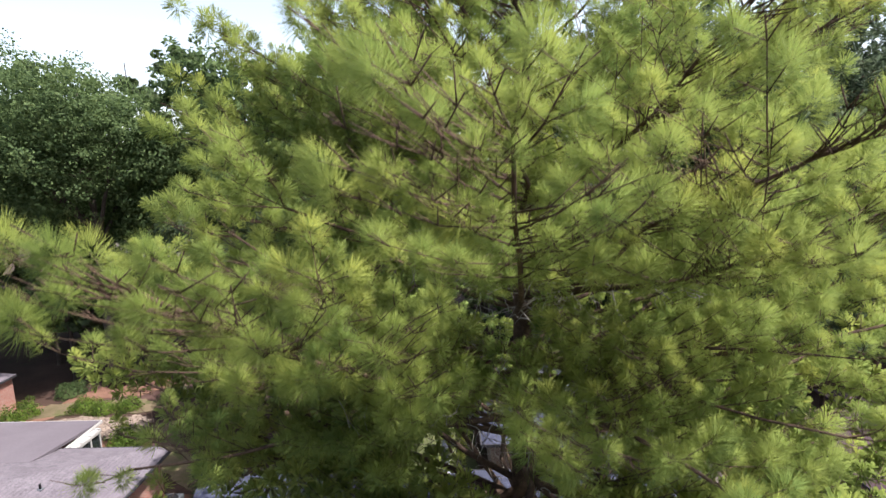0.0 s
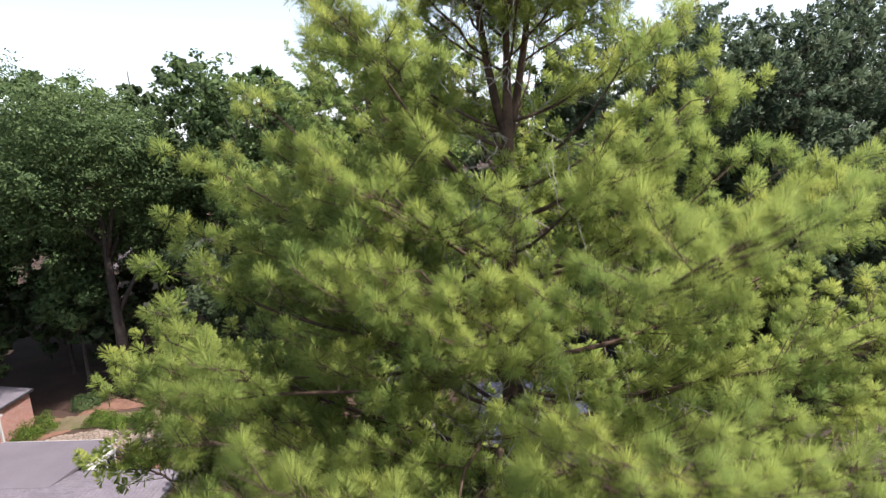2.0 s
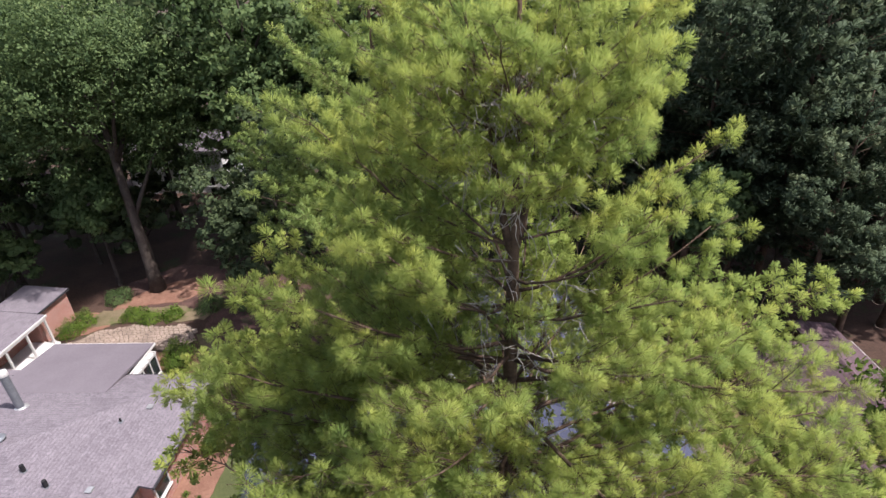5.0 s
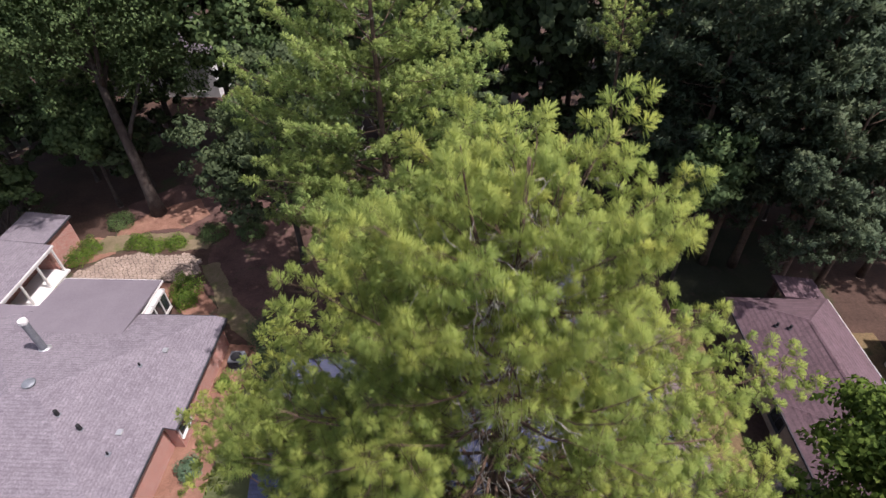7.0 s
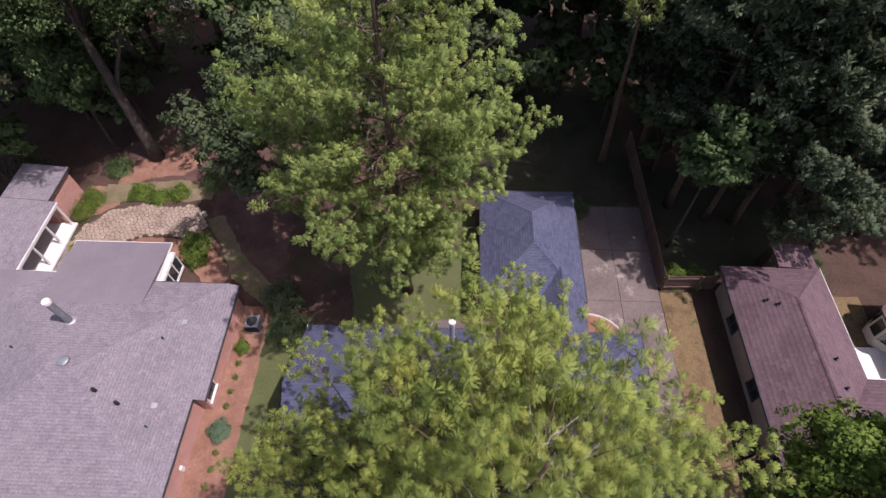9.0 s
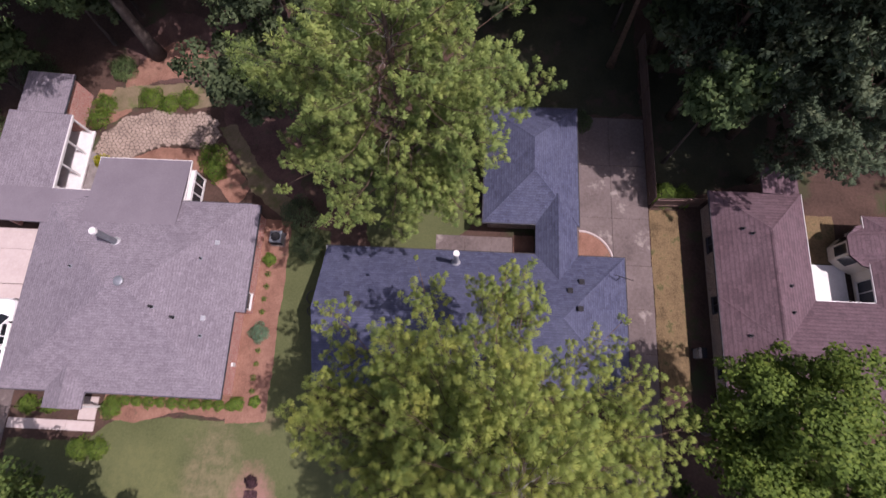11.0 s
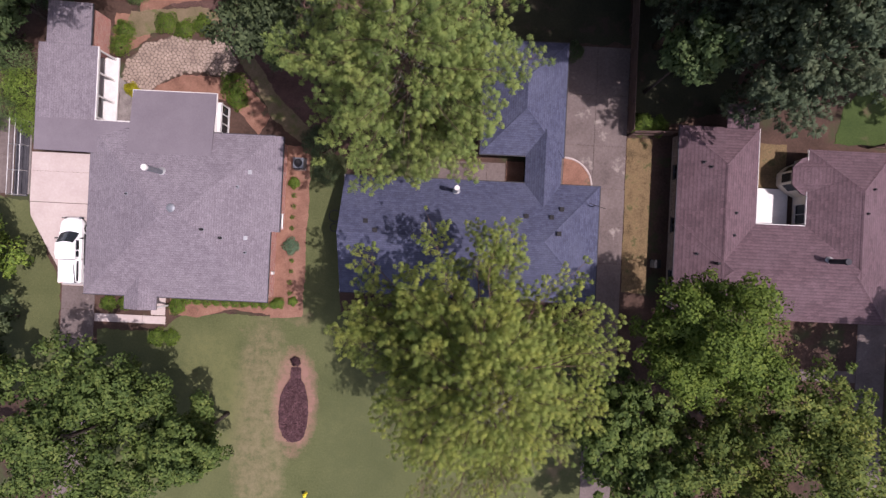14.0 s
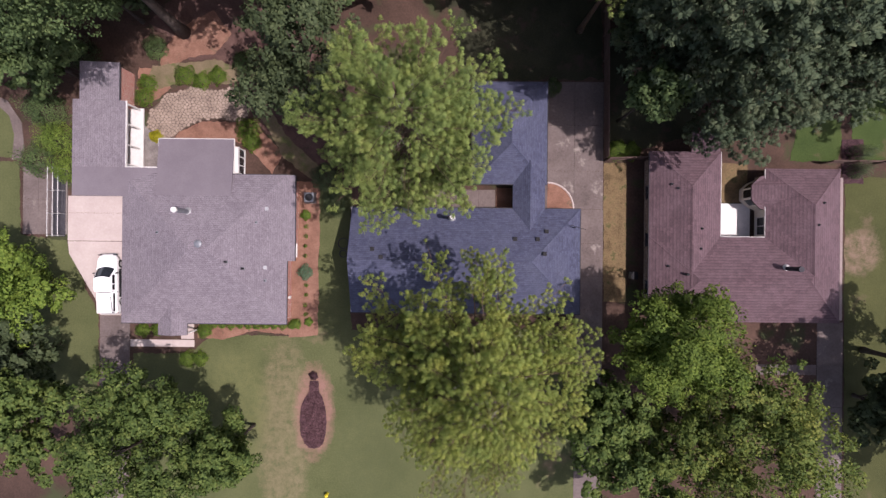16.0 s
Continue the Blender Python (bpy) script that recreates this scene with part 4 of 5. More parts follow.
# dark undergrowth that fills the back of the yards
under = random.Random(8)
for k in range(54):
    ux = (-54 + (k % 22) * 5.0 if k < 44 else -8 + (k - 44) * 5.0) + under.uniform(-1.2, 1.2) + (2.4 if 21 < k < 44 else 0)
    uy = (44.5 if ux < 8 else 40.0) + under.uniform(-1.5, 4.0) + (8.0 if 21 < k < 44 else 0) + (13.0 if k > 43 else 0)
    if abs(ux + 0.531 * uy) < 1.7 and uy < 62:
        continue
    broadleaf("oak_tree", ux, uy, under.uniform(8, 13), under.uniform(3.0, 4.2), 300 + k, M_LEAF_DARK if k % 3 else M_LEAF_OAK, "dark small tree in the back yard shade", 0.16, 0.08, (0, 0), 2000, 0.58, 14, group="back yard thicket", boughs=3)


# ---- houses ----
def hip_roof(x0, x1, y0, y1, z, slope, ends=(True, True), thick=0.16):
    """A hipped (or, end by end, gabled) roof over a rectangle, with the eave's edge."""
    wide, deep = x1 - x0, y1 - y0
    along_x = wide >= deep
    half = (deep if along_x else wide) / 2
    top = z + half * slope
    a = half if ends[0] else 0.0
    b = half if ends[1] else 0.0
    if along_x:
        r = [(x0 + a, (y0 + y1) / 2, top), (x1 - b, (y0 + y1) / 2, top)]
    else:
        r = [((x0 + x1) / 2, y0 + a, top), ((x0 + x1) / 2, y1 - b, top)]
    if (Vector(r[0]) - Vector(r[1])).length < 0.02:
        r[1] = (r[1][0] + (0.05 if along_x else 0), r[1][1] + (0 if along_x else 0.05), top)
    low = [(x0, y0, z), (x1, y0, z), (x1, y1, z), (x0, y1, z)]
    under = [(x, y, z - thick) for x, y, _ in low]
    verts = low + under + r
    if along_x:
        faces = [(0, 1, 9, 8), (1, 2, 9), (2, 3, 8, 9), (3, 0, 8)]
    else:
        faces = [(0, 1, 8), (1, 2, 9, 8), (2, 3, 9), (3, 0, 8, 9)]
    faces += [(4, 5, 1, 0), (5, 6, 2, 1), (6, 7, 3, 2), (7, 4, 0, 3), (7, 6, 5, 4)]
    return verts, faces, r


def caps(house, roof, lines, material):
    """Ridge and hip caps."""
    for a, b in lines:
        a, b = Vector(a), Vector(b)
        d = (b - a).normalized()
        s = d.cross(Vector((0, 0, 1))).normalized() * 0.13
        drop = Vector((0, 0, 0.035))
        up = Vector((0, 0, 0.035))
        v = [a - s - drop, a + up, a + s - drop, b - s - drop, b + up, b + s - drop]
        part("ridge_cap", mesh_of("ridge_cap", v, [(0, 1, 4, 3), (1, 2, 5, 4), (0, 3, 5, 2), (0, 2, 1), (3, 4, 5)]), material, roof)


def roof_of(house, rect, z, slope, ends, material, cap=True, label=""):
    v, f, r = hip_roof(*rect, z, slope, ends)
    roof = part("roof", mesh_of("roof", v, f), material, house, label)
    if cap:
        lines = [tuple(r)]
        x0, x1, y0, y1 = rect
        along = (x1 - x0) >= (y1 - y0)
        ends_xy = (((x0, y0), (x0, y1)), ((x1, y0), (x1, y1))) if along else (((x0, y0), (x1, y0)), ((x0, y1), (x1, y1)))
        for on, pair, top in zip(ends, ends_xy, r):
            if on:
                lines += [((px, py, z), top) for px, py in pair]
        caps(house, roof, lines, material)
    return roof


def trim(house, rect, z, material, size=0.10, sides="nsew"):
    """Gutters along the eaves."""
    x0, x1, y0, y1 = rect
    g = size
    spans = {"n": (x0 - g, x1 + g, y1, y1 + g), "s": (x0 - g, x1 + g, y0 - g, y0), "w": (x0 - g, x0, y0, y1), "e": (x1, x1 + g, y0, y1)}
    for s in sides:
        part("gutter", boxed(*spans[s], z - 0.15, z + 0.012, 0.015), material, house)


def walls(house, rect, z1, material, inset=0.5, skip=""):
    x0, x1, y0, y1 = rect[0] + inset, rect[1] - inset, rect[2] + inset, rect[3] - inset
    t = 0.24
    spans = {"w": (x0, x0 + t, y0, y1), "e": (x1 - t, x1, y0, y1), "s": (x0 + t, x1 - t, y0, y0 + t), "n": (x0 + t, x1 - t, y1 - t, y1)}
    for s in "wesn":
        if s not in skip:
            part("wall", boxed(*spans[s], -0.1, z1), material, house)


def window(house, x, y, z, w, h, face, material=None, n=2):
    """A window on a wall: frame, panes with bars, sill. face: the side that it looks to."""
    material = material or M_WHITE
    d = {"e": (1, 0), "w": (-1, 0), "n": (0, 1), "s": (0, -1)}[face]
    def put(u0, u1, o0, o1, z0, z1):
        if d[0]:
            xs = sorted((x + d[0] * o0, x + d[0] * o1))
            return boxed(xs[0], xs[1], y + u0, y + u1, z0, z1)
        ys = sorted((y + d[1] * o0, y + d[1] * o1))
        return boxed(x + u0, x + u1, ys[0], ys[1], z0, z1)
    win = part("window", put(-w / 2, w / 2, 0.0, 0.02, z, z + h), M_GLASS, house)
    for u0, u1, z0, z1 in ((-w / 2 - 0.07, -w / 2, z - 0.07, z + h + 0.07), (w / 2, w / 2 + 0.07, z - 0.07, z + h + 0.07), (-w / 2, w / 2, z + h, z + h + 0.07), (-w / 2, w / 2, z - 0.07, z)):
        part("window_frame", put(u0, u1, 0.0, 0.06, z0, z1), material, win)
    for k in range(1, n):
        u = -w / 2 + w * k / n
        part("glazing_bar", put(u - 0.025, u + 0.025, 0.02, 0.045, z, z + h), material, win)
    part("window_sill", put(-w / 2 - 0.1, w / 2 + 0.1, 0.0, 0.13, z - 0.13, z - 0.07), material, win)


def flue(house, x, y, z, height, r, cap_r, cap_mat=None, pipe_mat=None):
    pipe = part("flue_pipe", rod(bmesh.new(), (x, y, z - 0.3), (x, y, z + height), r, r, 14), pipe_mat or M_METAL, house, "metal flue pipe")
    bm = rod(bmesh.new(), (x, y, z + height + 0.03), (x, y, z + height + 0.20), cap_r, cap_r * 0.92, 16)
    rod(bm, (x, y, z + height - 0.06), (x, y, z + height + 0.02), cap_r * 0.9, cap_r * 0.9, 16)
    part("rain_cap", bm, cap_mat or M_WHITE, pipe)
    part("flashing", rod(bmesh.new(), (x, y, z - 0.06), (x, y, z + 0.10), r * 1.9, r * 1.15, 14), M_METAL, pipe)


def vent_pipe(house, x, y, z, h=0.32, r=0.06, collar=None):
    p = part("vent_pipe", rod(bmesh.new(), (x, y, z - 0.1), (x, y, z + h), r, r, 10), M_BLACK, house)
    part("flashing", boxed(x - 0.12, x + 0.12, y - 0.12, y + 0.12, z - 0.02, z + 0.035, 0.01), collar or M_ACU, p)


def box_vent(house, x, y, z, s=0.42, material=None):
    p = part("roof_vent", boxed(x - s / 2, x + s / 2, y - s / 2, y + s / 2, z - 0.08, z + 0.14, 0.03), material or M_METAL, house)
    part("vent_hood", boxed(x - s * 0.6, x + s * 0.6, y - s * 0.6, y + s * 0.6, z + 0.15, z + 0.20, 0.02), material or M_METAL, p)


def turtle_vent(house, x, y, z, r=0.36):
    bm = bmesh.new()
    bmesh.ops.create_uvsphere(bm, u_segments=18, v_segments=8, radius=r, matrix=Matrix.LocRotScale((x, y, z + 0.14), None, (1, 1, 0.32)))
    rod(bm, (x, y, z - 0.15), (x, y, z + 0.13), r * 0.72, r * 0.72, 16)
    part("roof_turbine", bm, M_ACU, house, "grey round metal roof vent")


# the lavender-roofed house: main block, front gable, back room, side wing with a porch
AZ, AS = 2.6, 0.22
house_a = thing("house", 0, 0, 0, "low red brick house with a lavender-grey shingle roof", "house")
A_MAIN = (-31.25, -16.1, 11.9, 25.6)
v, f, rr = hip_roof(*A_MAIN, AZ, AS)
# the east eave steps back at its south end
roof_a = part("roof", mesh_of("roof", v, f), M_ROOF_A, house_a)
ev = [(-16.1, 17.7, AZ + 0.004), (-15.45, 17.7, AZ - 0.182), (-15.45, 25.6, AZ - 0.182), (-16.1, 25.6, AZ + 0.004)]
eu = [(x, y, z - 0.15) for x, y, z in ev]
part("eave", mesh_of("eave", ev + eu, [(0, 1, 2, 3), (7, 6, 5, 4), (0, 4, 5, 1), (1, 5, 6, 2), (2, 6, 7, 3), (3, 7, 4, 0)]), M_ROOF_A, house_a)
part("gutter", boxed(-15.45, -15.38, 17.7, 25.6, AZ - 0.36, AZ - 0.21, 0.01), M_TRIM_DARK, house_a)
walls(house_a, A_MAIN, AZ - 0.16, M_BRICK, 0.28)
trim(house_a, A_MAIN, AZ, M_TRIM_DARK, 0.06, "ns")
trim(house_a, (-31.25, -16.1, 11.9, 17.7), AZ, M_TRIM_DARK, 0.06, "e")
# back room with a low roof
JUT = (-28.0, -21.1, 23.6, 28.85)
verts = [(JUT[0], JUT[2], 3.05), (JUT[1], JUT[2], 3.05), (JUT[1], JUT[3], 2.50), (JUT[0], JUT[3], 2.50)]
low = [(x, y, z - 0.16) for x, y, z in verts]
part("roof", mesh_of("roof", verts + low, [(0, 1, 2, 3), (7, 6, 5, 4), (0, 4, 5, 1), (1, 5, 6, 2), (2, 6, 7, 3), (3, 7, 4, 0)]), M_FELT, house_a, "low felt roof of the back room")
part("wall", boxed(-27.7, -21.5, 28.3, 28.5, 0, 2.35), M_BRICK, house_a)
part("wall", boxed(-27.7, -27.5, 25.3, 28.3, 0, 2.35), M_BRICK, house_a)
part("wall", boxed(-21.7, -21.5, 25.3, 28.3, 0, 2.35), M_BRICK, house_a)
trim(house_a, (-28.0, -21.1, 25.6, 28.85), 2.49, M_WHITE, 0.055, "nwe")
# white window bay on the back room's east side
bay = part("window_bay", boxed(-21.45, -20.75, 25.75, 28.2, 0.5, 0.75, 0.02), M_WHITE, house_a, "white framed window bay")
for py in (25.8, 26.58, 27.36, 28.12):
    part("mullion", boxed(-20.86, -20.76, py - 0.05, py + 0.05, 0.75, 2.1), M_WHITE, bay)
part("window_head", boxed(-21.45, -20.72, 25.75, 28.2, 2.1, 2.3, 0.02), M_WHITE, bay)
for py in (26.19, 26.97, 27.74):
    part("pane", boxed(-20.84, -20.80, py - 0.34, py + 0.34, 0.75, 2.1), M_GLASS, bay)
for py in (25.8, 26.58, 27.36, 28.12):
    part("rafter", boxed(-21.4, -20.7, py - 0.04, py + 0.04, 2.3, 2.38), M_WHITE, bay)
part("plate", boxed(-20.78, -20.7, 25.75, 28.2, 2.2, 2.3), M_WHITE, bay)
# side wing
def lean_roof(x0, x1, y0, y1, zw, ze, thick=0.15):
    up = [(x0, y0, zw), (x1, y0, ze), (x1, y1, ze), (x0, y1, zw)]
    dn = [(x, y, z - thick) for x, y, z in up]
    return mesh_of("roof", up + dn, [(0, 1, 2, 3), (7, 6, 5, 4), (0, 4, 5, 1), (1, 5, 6, 2), (2, 6, 7, 3), (3, 7, 4, 0)])


part("roof", lean_roof(-35.6, -31.05, 26.15, 32.3, 3.05, 2.55), M_ROOF_A, house_a, "low shingle roof of the side wing")
part("roof", lean_roof(-35.0, -31.6, 32.3, 35.75, 3.02, 2.68), M_ROOF_A, house_a, "low shingle roof of the store room")
part("roof", lean_roof(-35.6, -28.0, 23.5, 26.15, 3.04, 2.58), M_FELT, house_a, "felt roof that joins the wing to the house")
part("wall", boxed(-34.8, -31.9, 32.1, 32.3, 0, 2.6), M_BRICK, house_a)
part("wall", boxed(-31.95, -31.75, 32.3, 35.5, 0, 2.52), M_BRICK, house_a)
part("wall", boxed(-34.8, -31.95, 35.3, 35.5, 0, 2.52), M_BRICK, house_a)
part("wall", boxed(-34.9, -34.7, 24.0, 35.3, 0, 2.6), M_BRICK, house_a)
part("wall", boxed(-33.3, -33.1, 26.3, 32.1, 0, 2.4), M_BRICK, house_a, "dark brick back wall of the porch")
part("wall", boxed(-31.0, -28.1, 26.0, 26.2, 0, 2.4), M_BRICK, house_a)
trim(house_a, (-35.6, -31.05, 26.15, 32.3), 2.56, M_WHITE, 0.09, "e")
trim(house_a, (-35.0, -31.6, 32.3, 35.75), 2.68, M_TRIM_DARK, 0.07, "e")
trim(house_a, (-31.0, -28.0, 26.15, 26.16), 2.56, M_WHITE, 0.09, "n")
part("porch_floor", boxed(-33.1, -30.75, 26.25, 32.2, 0.0, 0.18, 0.02), M_WHITE, house_a, "white painted porch floor")
for py in (26.5, 28.3, 30.2, 32.05):
    post = part("porch_post", boxed(-31.16, -31.02, py - 0.07, py + 0.07, 0.18, 2.42, 0.01), M_WHITE, house_a)
    part("post_base", boxed(-31.2, -30.98, py - 0.11, py + 0.11, 0.18, 0.32, 0.01), M_WHITE, post)
part("porch_beam", boxed(-31.18, -31.0, 26.4, 32.1, 2.28, 2.40), M_WHITE, house_a)
# front gable over the door
gv = [(-27.85, 10.8, 2.62), (-25.2, 10.8, 2.62), (-26.5, 10.8, 2.98), (-27.85, 12.9, 2.62), (-25.2, 12.9, 2.62), (-26.5, 13.6, 2.98), (-27.85, 10.8, 2.48), (-25.2, 10.8, 2.48), (-27.85, 12.9, 2.48), (-25.2, 12.9, 2.48)]
part("roof", mesh_of("roof", gv, [(0, 2, 5, 3), (2, 1, 4, 5), (6, 7, 1, 2, 0), (6, 0, 3, 8), (7, 9, 4, 1), (6, 8, 9, 7)]), M_ROOF_A, house_a, "small gable over the front door")
for px in (-27.7, -25.35):
    part("porch_post", boxed(px - 0.07, px + 0.07, 10.9, 11.04, 0, 2.48, 0.01), M_WHITE, house_a)
part("door", boxed(-26.95, -26.05, 12.12, 12.17, 0.1, 2.1, 0.01), M_TRIM_DARK, house_a, "dark front door")
# openings
part("wall", boxed(-16.36, -15.78, 17.95, 25.3, 0, AZ - 0.3, 0.004), M_BRICK, house_a)
window(house_a, -15.78, 18.7, 0.9, 1.1, 1.2, "e", n=1)
for wx in (-30.0, -23.6, -20.6, -17.8):
    window(house_a, wx, 12.17, 0.8, 1.3, 1.3, "s")
part("meter_box", boxed(-16.37, -16.22, 14.1, 14.36, 0.6, 1.1, 0.02), M_WHITE, house_a, "small white utility box on the wall")
def za(x, y):
    return AZ + AS * min(y - A_MAIN[2], A_MAIN[3] - y, x - A_MAIN[0], A_MAIN[1] - x)


flue(house_a, -24.9, 22.1, za(-24.9, 22.1), 2.35, 0.21, 0.26, M_WHITE, M_ACU)
turtle_vent(house_a, -23.6, 19.2, za(-23.6, 19.2))
for vx, vy in ((-18.75, 21.2), (-27.6, 20.2), (-17.95, 15.9)):
    vent_pipe(house_a, vx, vy, za(vx, vy), 0.25, 0.05)
for vx, vy in ((-21.2, 17.6), (-19.8, 17.0)):
    vent_pipe(house_a, vx, vy, za(vx, vy), 0.42, 0.10)
for vx, vy in ((-17.85, 22.45), (-17.95, 17.1)):
    box_vent(house_a, vx, vy, za(vx, vy) - 0.1, 0.28, M_METAL)

# the blue-roofed house: long front block, back wing, a gabled link
BZ, BS = 2.7, 0.52
house_b = thing("house", 0, 0, 0, "long low house with a slate-blue shingle roof", "house")
B_MAIN, B_WING = (-10.15, 10.75, 13.1, 22.7), (0.8, 7.65, 24.95, 34.3)
roof_of(house_b, B_MAIN, BZ, BS, (False, True), M_ROOF_B)
roof_of(house_b, B_WING, BZ, BS, (True, True), M_ROOF_B)
lv = [(4.55, 20.0, BZ), (7.5, 20.0, BZ), (7.5, 26.5, BZ), (4.55, 26.5, BZ)]
ridge = [(6.0, 19.4, BZ + 1.05), (6.0, 27.0, BZ + 1.05)]
lu = [(x, y, z - 0.16) for x, y, z in lv]
part("roof", mesh_of("roof", lv + lu + ridge, [(1, 2, 9, 8), (3, 0, 8, 9), (0, 1, 8), (2, 3, 9), (4, 5, 1, 0), (5, 6, 2, 1), (6, 7, 3, 2), (7, 4, 0, 3), (7, 6, 5, 4)]), M_ROOF_B, house_b, "gabled link between the block and the wing")
walls(house_b, B_MAIN, BZ - 0.16, M_BRICK_TAN, 0.5)
walls(house_b, B_WING, BZ - 0.16, M_BRICK_TAN, 0.5)
part("wall", boxed(4.9, 5.1, 22.2, 25.5, 0, BZ - 0.16), M_BRICK_TAN, house_b)
part("wall", boxed(7.0, 7.2, 22.2, 25.5, 0, BZ - 0.16), M_BRICK_TAN, house_b)
part("gable_wall", mesh_of("gable_wall", [(-9.65, 13.6, 2.5), (-9.65, 22.2, 2.5), (-9.65, 17.9, 4.75), (-9.45, 13.6, 2.5), (-9.45, 22.2, 2.5), (-9.45, 17.9, 4.75)], [(0, 2, 1), (3, 4, 5), (0, 1, 4, 3), (1, 2, 5, 4), (2, 0, 3, 5)]), M_BRICK_TAN, house_b)
trim(house_b, B_MAIN, BZ, M_TRIM_DARK, 0.08, "nse")
trim(house_b, B_WING, BZ, M_TRIM_DARK, 0.08, "nswe")
trim(house_b, (-10.15, -10.05, 13.1, 22.7), BZ + 0.02, M_WHITE, 0.05, "w")
flue(house_b, -1.0, 21.7, BZ + 0.6, 2.2, 0.17, 0.22)
def zb(x, y):
    return BZ + BS * min(y - B_MAIN[2], B_MAIN[3] - y)


for vx, vy in ((4.6, 19.9), (6.6, 19.9), (7.45, 20.6), (-8.0, 18.9), (-7.2, 18.2), (7.1, 18.6)):
    box_vent(house_b, vx, vy, zb(vx, vy) - 0.05, 0.3, M_BLACK)
for wx in (-6.0, -2.0, 2.0):
    window(house_b, wx, 22.2, 0.8, 1.4, 1.2, "n")
window(house_b, 7.15, 29.0, 0.8, 1.4, 1.2, "e")
window(house_b, 7.15, 32.0, 0.8, 1.4, 1.2, "e")
part("aerial", rod(rod(bmesh.new(), (10.0, 21.0, BZ), (10.0, 21.0, BZ + 1.3), 0.03, 0.03, 6), (9.6, 21.2, BZ + 1.2), (10.9, 20.8, BZ + 1.3), 0.025, 0.025, 6), M_BLACK, house_b, "thin dark roof aerial")
slabs("back_patio", (-2.6, -0.4, 1.6, 3.2), (22.95, 24.7), 0.05, M_CONC_OLD_SHADED, "old concrete patio between the wings")
sheet("patio_bed", wavy([(3.3, 22.8), (4.8, 22.8), (4.8, 24.9), (3.3, 24.9)], 0.22, 0.05, 22), 0.04, 0.05, M_STRAW, "pine straw beside the patio", "flower bed")
sheet("back_yard_grass", wavy([(-7.5, 23.0), (-2.6, 23.0), (0.6, 26.0), (0.6, 34.0), (-6.0, 35.0), (-9.0, 30.0)], 0.22, 0.2, 23), 0.02, 0.05, M_LAWN, "thin shaded grass under the pine", "lawn")

# the mauve-roofed house: two wings and a front block round a court
CZ, CS = 2.6, 0.48
house_c = thing("house", 0, 0, 0, "house with a mauve-brown shingle roof round a white court", "house")
C_WEST, C_FRONT, C_EAST = (17.1, 23.65, 12.5, 28.1), (17.12, 34.6, 12.48, 20.3), (27.75, 34.62, 12.52, 26.6)
roof_of(house_c, C_WEST, CZ, CS, (True, True), M_ROOF_C)
roof_of(house_c, C_FRONT, CZ + 0.004, CS, (True, True), M_ROOF_C)
roof_of(house_c, C_EAST, CZ + 0.008, CS, (True, True), M_ROOF_C)
part("roof", lean_roof(20.8, 23.6, 28.0, 30.0, 2.9, 2.55), M_ROOF_C, house_c, "low roof behind the wing")
for rect, skip in ((C_WEST, "s"), (C_EAST, "s"), (C_FRONT, "n")):
    walls(house_c, rect, CZ - 0.16, M_BRICK_TAN if rect is not C_EAST else M_CREAM, 0.5, skip)
part("wall", boxed(23.15, 28.25, 19.6, 19.84, 0, CZ - 0.16), M_CREAM, house_c)
trim(house_c, (23.0, 23.65, 20.4, 28.1), CZ + 0.01, M_WHITE, 0.05, "e")
trim(house_c, (23.75, 27.65, 19.9, 20.3), CZ + 0.01, M_WHITE, 0.05, "n")
trim(house_c, (27.75, 28.0, 20.4, 26.6), CZ + 0.01, M_WHITE, 0.05, "w")
trim(house_c, (17.1, 17.2, 12.5, 28.1), CZ, M_TRIM_DARK, 0.07, "w")
# the court's bay
bay_xy = [(28.3, 25.9), (27.4, 25.5), (26.75, 24.9), (26.75, 23.9), (27.4, 23.3), (28.3, 22.9)]
bay_c = part("bay", mesh_of("bay", [(x, y, z) for z in (0, 2.3) for x, y in bay_xy], [(k, k + 1, k + 7, k + 6) for k in range(5)] + [(6, 7, 8, 9, 10, 11), (5, 4, 3, 2, 1, 0), (0, 6, 11, 5)]), M_CREAM, house_c, "cream window bay in the court")
for (ax, ay), (bx, by) in zip(bay_xy[1:4], bay_xy[2:5]):
    cx, cy = (ax + bx) / 2, (ay + by) / 2
    a = math.atan2(by - ay, bx - ax)
    bm = boxed(-0.36, 0.36, -0.03, 0.03, 0.8, 2.0)
    bmesh.ops.transform(bm, matrix=pose(cx, cy, 0, 0, 0, math.degrees(a)), verts=bm.verts)
    part("pane", bm, M_GLASS, bay_c)
big = [(28.7, 26.3), (27.25, 25.85), (26.5, 25.1), (26.5, 23.7), (27.25, 22.95), (28.7, 22.5)]
part("bay_roof", mesh_of("bay_roof", [(x, y, 2.45) for x, y in big] + [(x, y, 2.58) for x, y in big] + [(29.2, 25.0, 3.35), (29.2, 23.8, 3.35)], [(5, 4, 3, 2, 1, 0)] + [(k, k + 1, k + 7, k + 6) for k in range(5)] + [(6, 7, 8, 12), (8, 9, 13, 12), (9, 10, 11, 13), (6, 12, 13, 11), (0, 6, 11, 5)]), M_ROOF_C, bay_c, "shingled bay roof")
def zc(x, y, r):
    return CZ + CS * min(x - r[0], r[1] - x, y - r[2], r[3] - y)


